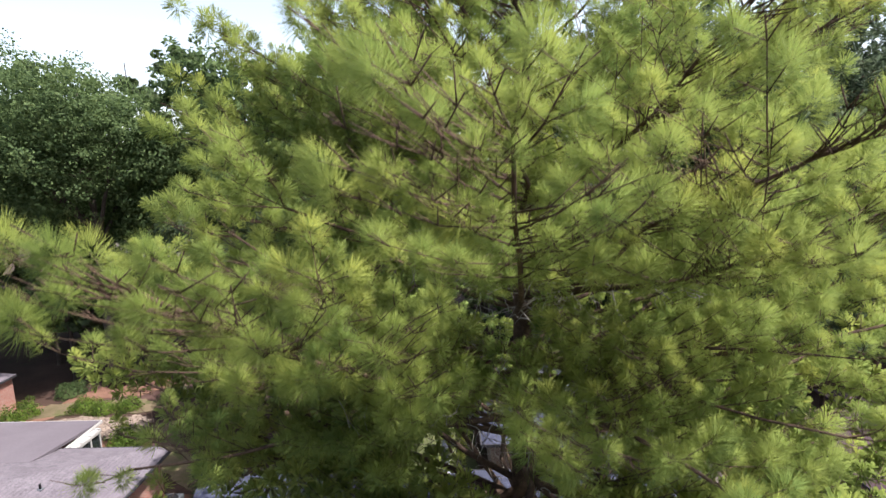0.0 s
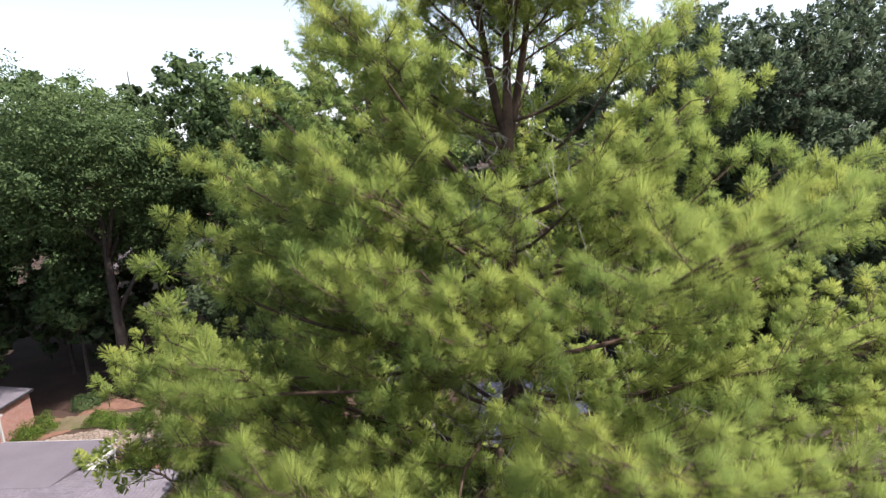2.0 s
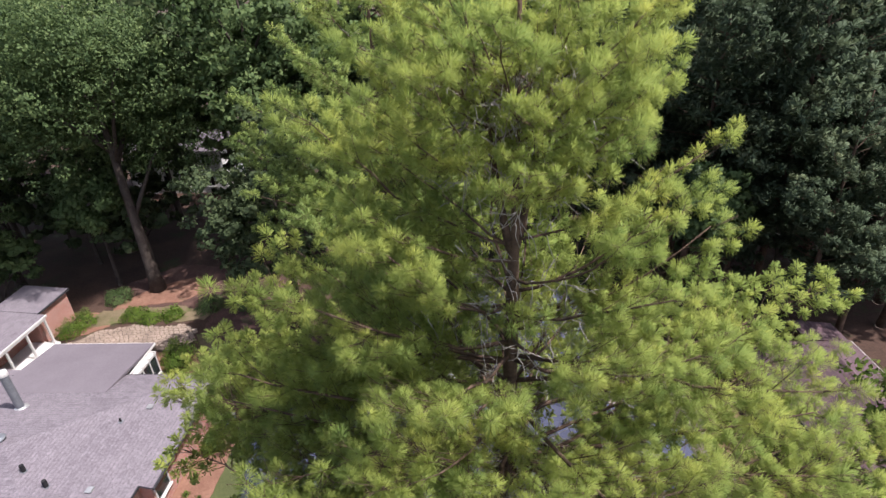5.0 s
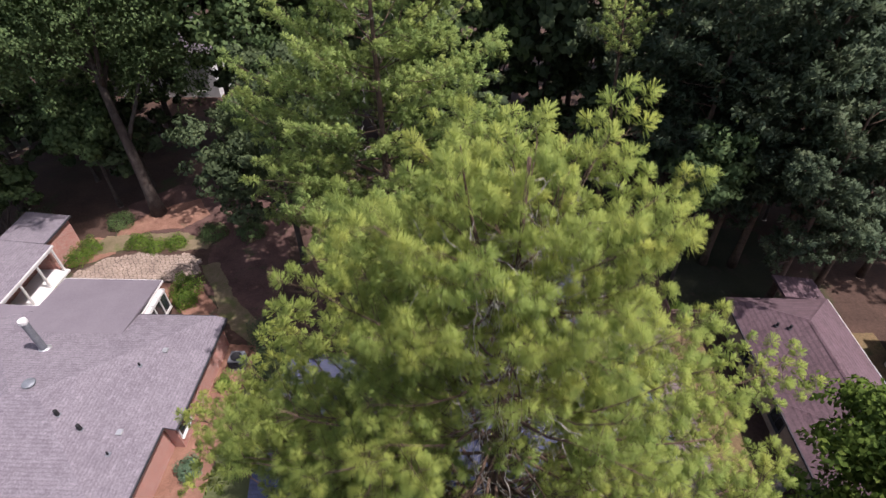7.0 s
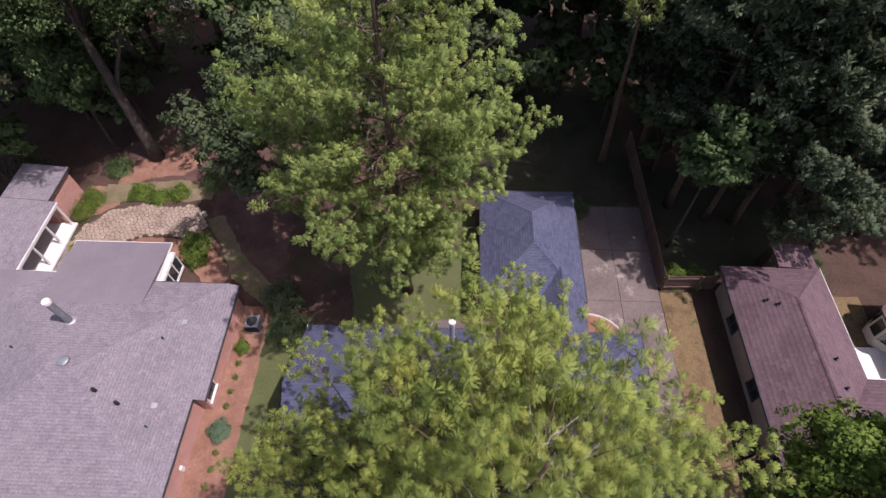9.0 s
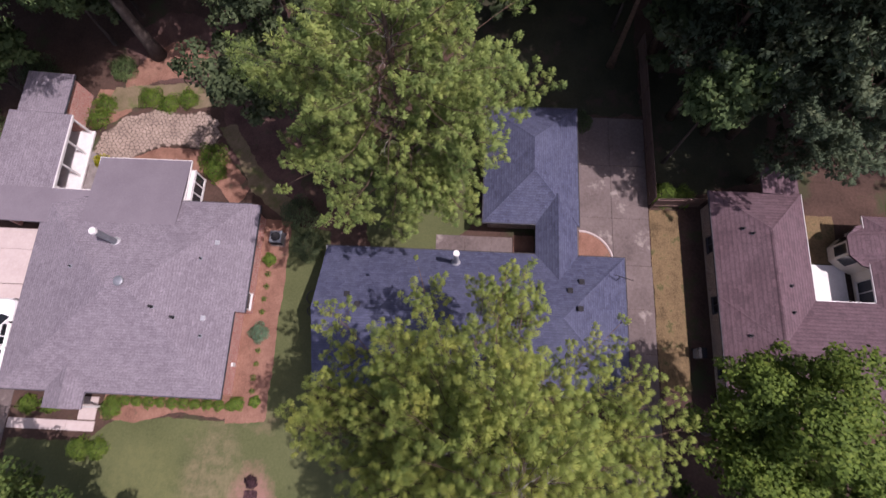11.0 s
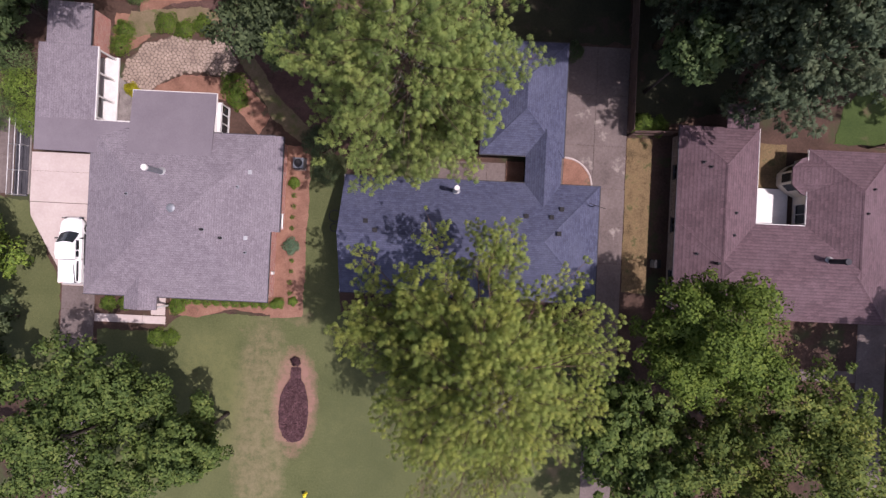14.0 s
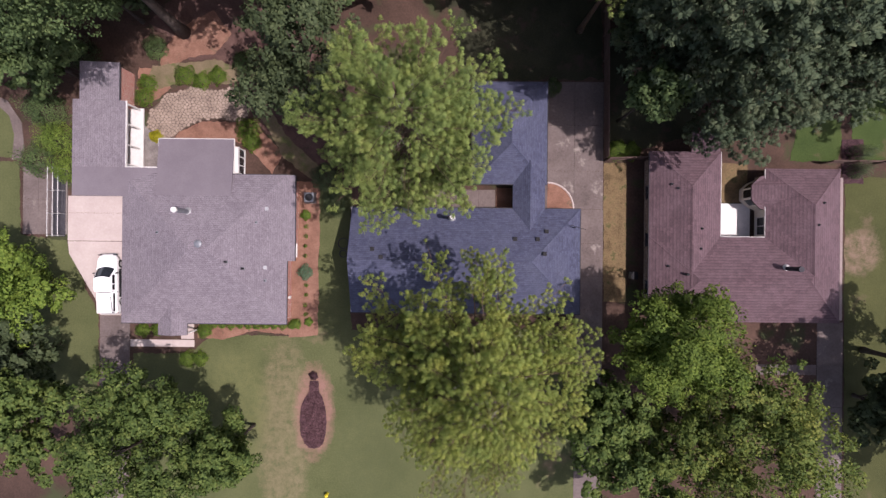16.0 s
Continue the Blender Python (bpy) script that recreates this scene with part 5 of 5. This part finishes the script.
for vx, vy, r in ((18.8, 25.0, C_WEST), (19.3, 24.6, C_WEST), (18.6, 17.6, C_WEST), (21.4, 21.0, C_WEST), (21.3, 19.2, C_WEST), (32.3, 23.4, C_EAST), (31.6, 21.4, C_EAST)):
    vent_pipe(house_c, vx, vy, zc(vx, vy, r), 0.28, 0.07, M_TRIM_DARK)
flue(house_c, 28.9, 17.5, zc(28.9, 17.5, C_FRONT), 1.8, 0.2, 0.26, M_TRIM_DARK, M_TRIM_DARK)
vent_pipe(house_c, 19.9, 16.9, zc(19.9, 16.9, C_WEST), 0.5, 0.12, M_TRIM_DARK)
for wy in (15.5, 20.0, 24.5):
    window(house_c, 17.6, wy, 0.8, 1.1, 1.1, "w", M_TRIM_DARK)
for wx in (31.0, 33.0):
    window(house_c, wx, 26.1, 0.8, 1.0, 1.2, "n")
window(house_c, 28.25, 21.4, 0.5, 1.6, 1.7, "w")


# ---- stone patio: every flagstone is a piece ----
def flagstones(name, outline, label, cell=0.33, seed=7):
    top = tagged(new(name), label, "patio", kind="structure")
    r = random.Random(seed)
    xs, ys = [p[0] for p in outline], [p[1] for p in outline]
    def inside(px, py):
        c = False
        for i in range(len(outline)):
            (ax, ay), (bx, by) = outline[i], outline[i - 1]
            if (ay > py) != (by > py) and px < (bx - ax) * (py - ay) / (by - ay) + ax:
                c = not c
        return c
    seeds = []
    row = 0
    y = min(ys) - cell
    while y < max(ys) + cell:
        x = min(xs) - cell + (row % 2) * cell * 0.5
        while x < max(xs) + cell:
            seeds.append((x + r.uniform(-0.24, 0.24) * cell * 1.3, y + r.uniform(-0.22, 0.22) * cell * 1.3))
            x += cell * 1.12
        y += cell * 0.82
        row += 1
    for sx, sy in seeds:
        if not inside(sx, sy):
            continue
        poly = [(sx - 1, sy - 1), (sx + 1, sy - 1), (sx + 1, sy + 1), (sx - 1, sy + 1)]
        for ox, oy in seeds:
            dx, dy = ox - sx, oy - sy
            if 0 < dx * dx + dy * dy < 3.2:
                ln = math.hypot(dx, dy)
                nx, ny, lim = dx / ln, dy / ln, ln / 2 - 0.02
                nxt = []
                for i in range(len(poly)):
                    a, b = poly[i], poly[(i + 1) % len(poly)]
                    da, db = (a[0] - sx) * nx + (a[1] - sy) * ny - lim, (b[0] - sx) * nx + (b[1] - sy) * ny - lim
                    if da <= 0:
                        nxt.append(a)
                    if (da < 0) != (db < 0) and da != db:
                        q = da / (da - db)
                        nxt.append((a[0] + (b[0] - a[0]) * q, a[1] + (b[1] - a[1]) * q))
                poly = nxt
        if len(poly) < 3:
            continue
        z = 0.078 + r.uniform(-0.012, 0.014)
        n = len(poly)
        inner = [(sx + (px - sx) * 0.93, sy + (py - sy) * 0.93) for px, py in poly]
        verts = [(px, py, 0.0) for px, py in poly] + [(px, py, z - 0.015) for px, py in poly] + [(px, py, z + r.uniform(-0.005, 0.005)) for px, py in inner]
        faces = [(k, (k + 1) % n, n + (k + 1) % n, n + k) for k in range(n)] + [(n + k, n + (k + 1) % n, 2 * n + (k + 1) % n, 2 * n + k) for k in range(n)] + [tuple(range(2 * n, 3 * n))]
        part("flagstone", mesh_of("flagstone", verts, faces), M_STONE, top)
    return top


# ---- shrubs ----
def shrub(name, x, y, r, h, seed, material, label, amount=1500, size=0.09, group=""):
    rng = np.random.default_rng(seed)
    s = thing(name, x, y, 0, label, "shrub", group)
    for k in range(5):
        a = k * 1.26 + rng.uniform(0, 0.5)
        v, f = tubes([(np.array([(0, 0, -0.05), (math.cos(a) * r * 0.3, math.sin(a) * r * 0.3, h * 0.4), (math.cos(a) * r * 0.6, math.sin(a) * r * 0.6, h * 0.7)]), (0.03, 0.018, 0.008))], 5)
        part("stem", mesh_of("stem", v, f), M_BARK_GREY, s)
    d = unit(rng.normal(size=(amount, 3)))
    d[:, 2] = np.abs(d[:, 2])
    lump = 1 + 0.22 * np.sin(d[:, :1] * 5 + seed) * np.cos(d[:, 1:2] * 4 + seed * 2)
    pos = d * np.array((r, r, h)) * rng.uniform(0.55, 1.05, (amount, 1)) * lump
    pos[:, 2] += 0.05
    quads, soft = leaves(rng, pos, size, unit(d + np.array((0, 0, 0.3))))
    part("leaves", soup("leaves", quads, 4, soft), material, s, kind="stuff")
    return s


# ---- loose things ----
def pickup(x, y, turn):
    """A white extended-cab pickup with a bed cover; its nose points along +y."""
    car = thing("pickup_truck", x, y, 0.05, "white pickup truck parked on the driveway beside the house", "truck")
    car.rotation_euler = (0, 0, radians(turn))
    def shell(profile, wide, inset, name, material):
        """A body part lofted across: side profile points (y, z), narrower by inset at its ends."""
        n = len(profile)
        verts, faces = [], []
        cols = (-wide, -wide + inset, wide - inset, wide)
        for i, px in enumerate(cols):
            sh = 0.93 if i in (0, 3) else 1.0
            cy = sum(p[0] for p in profile) / n
            cz = min(p[1] for p in profile)
            verts += [(px, cy + (py - cy) * (0.99 if sh < 1 else 1), cz + (pz - cz) * sh) for py, pz in profile]
        for i in range(3):
            for k in range(n):
                q = (k + 1) % n
                faces.append((i * n + k, i * n + q, (i + 1) * n + q, (i + 1) * n + k))
        faces += [tuple(reversed(range(n))), tuple(range(3 * n, 4 * n))]
        me = mesh_of(name, verts, faces)
        bm = bmesh.new()
        bm.from_mesh(me)
        bmesh.ops.recalc_face_normals(bm, faces=bm.faces)
        bmesh.ops.bevel(bm, geom=list(bm.edges), offset=0.025, segments=2, affect="EDGES", clamp_overlap=True)
        return part(name, bm, material, car)
    # a rounded bonnet: plan outlines at four heights, drawn in towards the top
    def nose(z, wide, front, back):
        return [(wide * math.copysign(abs(math.cos(a)) ** 0.55, math.cos(a)), back + (front - back) * math.sin(a) ** 0.6, z + (0.05 * (1 - math.sin(a)) if z > 0.9 else 0)) for a in np.linspace(0, math.pi, 19)]
    rings = [nose(0.42, 0.93, 2.72, 1.45), nose(0.72, 0.97, 2.82, 1.45), nose(0.98, 0.93, 2.68, 1.45), nose(1.07, 0.80, 2.45, 1.45)]
    faces = [(i * 19 + k, i * 19 + k + 1, (i + 1) * 19 + k + 1, (i + 1) * 19 + k) for i in range(3) for k in range(18)]
    faces += [(i * 19 + 18, i * 19, (i + 1) * 19, (i + 1) * 19 + 18) for i in range(3)] + [tuple(range(57, 76)), tuple(reversed(range(19)))]
    part("bonnet", mesh_of("bonnet", [p for q in rings for p in q], faces), M_CARPAINT, car)
    shell([(1.55, 0.42), (1.55, 1.12), (-0.75, 1.14), (-0.75, 0.42)], 0.97, 0.06, "cab_body", M_CARPAINT)
    shell([(-0.78, 0.45), (-0.78, 1.14), (-2.75, 1.16), (-2.78, 0.5)], 0.98, 0.06, "bed", M_CARPAINT)
    shell([(1.45, 1.10), (0.62, 1.76), (-0.30, 1.80), (-0.72, 1.70), (-0.74, 1.10)], 0.84, 0.12, "cab_roof", M_CARPAINT)
    low = [(0.80 * u, 1.62 - 0.20 * u * u, 1.13) for u in np.linspace(-1, 1, 9)]
    high = [(0.70 * u, 0.80 - 0.14 * u * u, 1.79) for u in np.linspace(-1, 1, 9)]
    inner = [(x, y - 0.05, z - 0.03) for x, y, z in low + high]
    faces = [(k, k + 1, k + 10, k + 9) for k in range(8)] + [(k + 27, k + 28, k + 19, k + 18) for k in range(8)]
    faces += [(k + 18, k + 19, k + 1, k) for k in range(8)] + [(k + 9, k + 10, k + 28, k + 27) for k in range(8)] + [(0, 9, 27, 18), (8, 26, 35, 17)]
    part("windscreen", mesh_of("windscreen", low + high + inner, faces), M_GLASS, car)
    for sg in (-1, 1):
        part("side_window", boxed(*sorted((sg * 0.80, sg * 0.86)), 0.05, 0.85, 1.2, 1.58, 0.01), M_GLASS, car)
        part("side_window", boxed(*sorted((sg * 0.80, sg * 0.86)), -0.55, -0.05, 1.2, 1.58, 0.01), M_GLASS, car)
        m = part("wing_mirror", boxed(*sorted((sg * 0.97, sg * 1.18)), 0.95, 1.08, 1.12, 1.34, 0.03), M_BLACK, car)
        part("headlight", boxed(*sorted((sg * 0.55, sg * 0.90)), 2.70, 2.78, 0.72, 0.92, 0.02), M_GLASS, car, "clear headlight")
        part("tail_light", boxed(*sorted((sg * 0.80, sg * 0.95)), -2.82, -2.76, 0.75, 1.08, 0.01), M_BRICK, car, "red tail light")
        part("side_cladding", boxed(*sorted((sg * 0.965, sg * 1.03)), -1.30, 1.40, 0.40, 0.78, 0.02), M_BLACK, car, "dark side cladding")
        for wy in (1.85, -1.75):
            w = part("wheel", rod(bmesh.new(), (sg * 0.74, wy, 0.38), (sg * 0.98, wy, 0.38), 0.38, 0.38, 22), M_RUBBER, car)
            part("rim", rod(bmesh.new(), (sg * 0.97, wy, 0.38), (sg * 0.995, wy, 0.38), 0.24, 0.20, 16), M_METAL, w)
    part("rear_window", boxed(-0.6, 0.6, -0.80, -0.76, 1.22, 1.58, 0.01), M_GLASS, car)
    part("bed_cover", boxed(-0.86, 0.62, -2.66, -0.86, 1.15, 1.21, 0.02), M_CARPAINT, car, "flat white bed cover")
    # a solid black strip paints the shade of the gap; the bed is closed
    part("bed_gap_strip", boxed(0.64, 0.84, -2.62, -0.9, 1.145, 1.175, 0.01), M_BLACK, car, "black strip painting the shaded gap beside the bed cover")
    part("front_bumper", boxed(-0.62, 0.62, 2.66, 2.84, 0.40, 0.60, 0.05), M_METAL, car)
    part("rear_bumper", boxed(-0.93, 0.93, -2.95, -2.78, 0.45, 0.64, 0.04), M_METAL, car)
    part("ladder_rack", rod(rod(bmesh.new(), (0.75, -2.7, 1.18), (0.75, -2.7, 1.5), 0.03, 0.03, 8), (0.75, -2.7, 1.5), (0.45, -1.2, 1.26), 0.03, 0.03, 8), M_BLACK, car)
    return car


pickup(-33.55, 15.35, 1.5)

ac = thing("air_conditioner", -14.6, 23.75, 0, "grey boxed air conditioner on a pad beside the wall", "air conditioner")
part("pad", boxed(-0.55, 0.55, -0.55, 0.55, 0.0, 0.09, 0.01), M_CONC_OLD_SHADED, ac)
part("casing", boxed(-0.45, 0.45, -0.45, 0.45, 0.09, 0.86, 0.03), M_ACU, ac)
part("fan_guard", rod(bmesh.new(), (0, 0, 0.86), (0, 0, 0.90), 0.36, 0.34, 20), M_BLACK, ac, "dark round fan guard")
for k in range(5):
    part("louvre", boxed(-0.46, 0.46, -0.475, -0.455, 0.18 + k * 0.13, 0.24 + k * 0.13), M_BLACK, ac)


def board_fence(name, a, b, h, label, material=None, step=0.15):
    """A board fence from a to b: posts, two rails, single boards."""
    material = material or M_WOOD
    a, b = Vector((*a, 0)), Vector((*b, 0))
    ln = (b - a).length
    fence = thing(name, a.x, a.y, 0, label, "fence")
    fence.rotation_euler = (0, 0, math.atan2(b.y - a.y, b.x - a.x))
    board = boxed(-0.068, 0.068, 0.03, 0.055, 0.06, h)
    me = bpy.data.meshes.new("board")
    board.to_mesh(me)
    board.free()
    me.materials.append(material)
    for k in range(int(ln / step)):
        o = part("board", me, material, fence)
        o.location = (0.08 + k * step, 0, random.uniform(-0.015, 0.02))
    for k in range(int(ln / 2.4) + 1):
        part("post", boxed(min(k * 2.4, ln) - 0.05, min(k * 2.4, ln) + 0.05, -0.08, 0.02, -0.1, h + 0.05), material, fence)
    for z in (0.4, h - 0.35):
        part("rail", boxed(0, ln, -0.02, 0.028, z, z + 0.09), material, fence)
    return fence


board_fence("board_fence", (13.75, 27.6), (17.4, 27.75), 1.8, "brown board fence closing the side yard")
board_fence("board_fence", (13.55, 42.0), (13.6, 27.7), 1.8, "brown board fence along the driveway")
board_fence("board_fence", (34.6, 27.55), (37.3, 27.55), 1.8, "weathered board fence behind the house")
board_fence("board_fence", (37.3, 27.6), (46.0, 27.5), 1.6, "weathered board fence round the back lawn")

# the pipe rack beside the driveway next door
rack = thing("handrail", -38.9, 23.0, 0, "pale metal railing beside the driveway", "railing")
for px in (-0.45, 0.05, 0.55):
    part("top_rail", rod(bmesh.new(), (px, -3.2, 1.0), (px, 3.4, 1.0), 0.03, 0.03, 8), M_METAL, rack)
    for py in (-3.1, -1.0, 1.2, 3.3):
        part("post", rod(bmesh.new(), (px, py, 0), (px, py, 1.0), 0.035, 0.035, 8), M_METAL, rack)
for k in range(6):
    part("board", boxed(-0.55 + k * 0.2, -0.37 + k * 0.2, -3.2, 3.4, 0.0, 0.10, 0.01), M_TRIM_DARK, rack)

mulch_xy = [(-14.5, 6.1), (-14.55, 4.95), (-15.0, 4.5), (-15.35, 3.6), (-15.42, 2.2), (-15.35, 0.9), (-15.0, 0.05), (-14.6, -0.3), (-14.1, -0.4), (-13.6, -0.3), (-13.2, 0.05), (-12.95, 0.9), (-12.9, 2.2), (-13.0, 3.6), (-13.3, 4.5), (-13.6, 4.95), (-13.7, 6.1)]
rng = np.random.default_rng(3)
mulch_bed = sheet("mulch_bed", wavy(mulch_xy, 0.12, 0.05, 20), 0.12, 0.12, M_MULCH, "bottle-shaped bed of dark purple-brown mulch", "flower bed")

chip, chip_way = [], []
while len(chip) < 1700:
    cx, cy = rng.uniform(-15.4, -12.9), rng.uniform(-0.35, 6.05)
    half = np.interp(cy, (-0.35, 0.1, 1.0, 3.6, 4.6, 5.0, 6.05), (0.4, 0.85, 1.18, 1.12, 0.7, 0.42, 0.36))
    if abs(cx + 14.13) > half:
        continue
    nor = unit(rng.normal(0, 0.5, 3) + np.array((0, 0, 1.0)))
    u = unit(np.cross(nor, rng.normal(size=3)))
    w = np.cross(nor, u)
    c = np.array((cx, cy, 0.135 + rng.uniform(0, 0.05)))
    l, k = rng.uniform(0.05, 0.14), rng.uniform(0.015, 0.035)
    chip.append((c - u * l - w * k, c + u * l - w * k, c + u * l + w * k, c - u * l + w * k))
    chip_way.append(nor)
part("bark_chips", soup("bark_chips", np.array(chip), 4, np.array(chip_way)), M_CHIP, mulch_bed, kind="stuff")

hedge = random.Random(9)
for k in range(11):
    shrub("shrub", -24.6 + k * 0.83, 11.45, 0.42 + hedge.uniform(-0.05, 0.06), 0.75, 200 + k, M_SHRUB, "clipped green shrub under the front windows", 900, 0.07, "front hedge")
# the two tall dark evergreens near x 37.7 are added to darken the fence's shade
for sx, sy, sr, sh, sm, sl in ((-14.15, 6.6, 0.42, 0.5, M_MULCH, "small round dark plant heading the mulch bed"), (-15.0, 16.6, 0.75, 0.9, M_SHRUB_GREY, "grey-green shrub in the straw bed"), (-15.0, 22.1, 0.5, 0.8, M_SHRUB, "round green shrub in the straw bed"), (-15.9, 11.6, 0.5, 0.7, M_SHRUB, "dark green corner shrub"), (-14.7, 11.8, 0.4, 0.5, M_SHRUB, "small round green shrub in the straw"), (-25.0, 8.2, 0.75, 1.0, M_SHRUB, "round clipped shrub by the walk"), (-26.3, 8.2, 0.8, 1.0, M_SHRUB, "square clipped shrub by the walk"), (-29.0, 11.0, 0.7, 0.8, M_SHRUB, "clipped shrub beside the porch"), (-30.6, 10.9, 0.7, 0.8, M_SHRUB, "clipped shrub beside the porch"), (-24.6, 10.9, 0.75, 1.0, M_SHRUB, "yellow-green shrub by the door"), (-30.3, 34.6, 0.9, 1.2, M_SHRUB, "leafy yellow-green shrub by the store room"), (-30.6, 33.2, 0.9, 1.2, M_SHRUB, "leafy shrub by the brick wall"), (-29.5, 29.5, 0.6, 0.9, M_SHRUB_YELLOW, "bright yellow shrub by the porch"), (-20.6, 30.2, 1.2, 1.6, M_SHRUB, "large green shrub by the patio"), (-20.2, 29.0, 0.9, 1.2, M_SHRUB, "green shrub by the back room"), (-26.8, 35.4, 1.0, 0.9, M_SHRUB, "low green shrub behind the patio"), (-25.2, 34.9, 0.9, 0.8, M_SHRUB, "low green shrub behind the patio"), (-23.6, 35.4, 0.9, 0.9, M_SHRUB, "low green shrub behind the patio"), (-12.2, 23.2, 1.3, 2.0, M_LEAF_DARK, "dark evergreen shrub between the houses"), (-13.0, 25.6, 1.5, 2.4, M_LEAF_DARK, "dark evergreen shrub between the houses"), (-38.5, 29.0, 1.7, 3.2, M_LEAF_LIME, "tall bright shrub by the side wing"), (-37.6, 26.2, 1.4, 2.6, M_LEAF_LIME, "tall bright shrub by the side wing"), (-40.4, 27.0, 1.6, 2.8, M_LEAF_OAK, "tall green shrub by the path"), (-39.6, 31.8, 1.9, 3.4, M_LEAF_OAK, "tall green shrub by the path"), (37.7, 26.8, 0.8, 2.6, M_LEAF_DARK, "dark evergreen added to stand in for the shade beside the fence"), (37.8, 28.4, 0.9, 2.8, M_LEAF_DARK, "dark evergreen added to stand in for the shade beside the fence"), (14.8, 28.6, 1.0, 1.2, M_SHRUB, "green shrub behind the fence"), (16.2, 28.5, 0.9, 1.1, M_SHRUB, "green shrub behind the fence"), (8.6, 34.6, 0.9, 1.2, M_LEAF_DARK, "dark shrub by the garage wall"), (-29.6, 38.0, 1.2, 1.0, M_LEAF_OAK, "low shrub under the oak"), (-21.0, 36.6, 1.2, 1.1, M_LEAF_OAK, "low shrub under the oak"), (-17.8, 37.0, 1.3, 1.3, M_LEAF_OAK, "low shrub under the trees"), (-36.6, 37.2, 1.6, 1.8, M_LEAF_DARK, "dark shrub behind the store room")):
    shrub("shrub", sx, sy, sr, sh, int(sx * 13 + sy * 7) % 997, sm, sl, int(1300 + 900 * sr * sr), 0.08 + 0.02 * sr)
for k in range(9):
    shrub("shrub", -15.0 + hedge.uniform(-0.08, 0.08), 21.0 - k * 0.95 - (0.9 if k > 3 else 0), 0.2 + hedge.uniform(0, 0.08), 0.3, 300 + k, M_SHRUB, "small young plant in the straw bed", 260, 0.05, "row of young plants")

# garden hoops, sprinkler and marker
hoop = thing("garden_hoop", -11.4, 19.4, 0, "dark round wire garden hoop on the lawn", "hoop")
for cy, rr2 in ((0.0, 0.5), (-1.0, 0.34)):
    ring = [(rr2 * math.cos(a), cy + rr2 * math.sin(a), 0.12) for a in np.linspace(0, 2 * math.pi, 22)]
    v, f = tubes([(ring, [0.045] * 22)], 6)
    part("ring", mesh_of("ring", v, f, True), M_TRIM_DARK, hoop)
toy = thing("hydrant", -12.75, -4.8, 0, "small yellow marker post on the lawn", "hydrant")
part("body", rod(bmesh.new(), (0, 0, 0), (0, 0, 0.5), 0.16, 0.13, 12), M_YELLOW, toy)
part("cap", rod(bmesh.new(), (0, 0, 0.5), (0, 0, 0.66), 0.17, 0.06, 12), M_YELLOW, toy)
bin_ = thing("wheeled_bin", 16.4, 16.6, 0, "dark wheeled bin beside the house wall", "bin")
part("body", boxed(-0.28, 0.28, -0.32, 0.32, 0.08, 1.0, 0.04), M_ACU, bin_)
part("lid", boxed(-0.31, 0.31, -0.36, 0.36, 1.0, 1.07, 0.03), M_BLACK, bin_)
for sg in (-1, 1):
    part("wheel", rod(bmesh.new(), (sg * 0.24, 0.3, 0.11), (sg * 0.31, 0.3, 0.11), 0.11, 0.11, 14), M_RUBBER, bin_)

# the white house glimpsed through the trees
far_house = thing("house", -35.6, 66.5, 0, "white house glimpsed between the far trees", "house")
part("wall", boxed(-6, 6, -4, 4, 0, 5.4), M_WHITE, far_house)
v, f, _ = hip_roof(-6.5, 6.5, -4.5, 4.5, 5.5, 0.6, (False, False))
part("roof", mesh_of("roof", v, f), M_FELT, far_house)
for wx in (-4, -1.3, 1.3, 4):
    for wz in (0.9, 3.5):
        window(far_house, wx, -4.0, wz, 1.0, 1.4, "s")

PATIO = [(-30.1, 32.0), (-28.6, 33.6), (-26.3, 34.3), (-23.6, 34.1), (-22.2, 34.4), (-21.0, 33.6), (-20.5, 32.3), (-20.9, 31.3), (-22.0, 31.0), (-23.5, 31.3), (-25.1, 31.2), (-26.7, 30.5), (-28.4, 29.4), (-29.7, 29.5), (-30.6, 30.8)]
sheet("porch_gravel", wavy([(-30.75, 26.3), (-28.1, 26.3), (-28.1, 29.0), (-29.6, 29.6), (-30.7, 30.6)], 0.22, 0.06, 31), 0.028, 0.05, M_GRAVEL, "grey gravel bed beside the porch", "gravel")
sheet("patio_joints", wavy(PATIO, 0.22, 0.12, 32), 0.058, 0.06, M_SAND, "sandy bed between the flagstones", "patio")
# stones last
flagstones("stone_patio", PATIO, "patio of irregular tan flagstones")
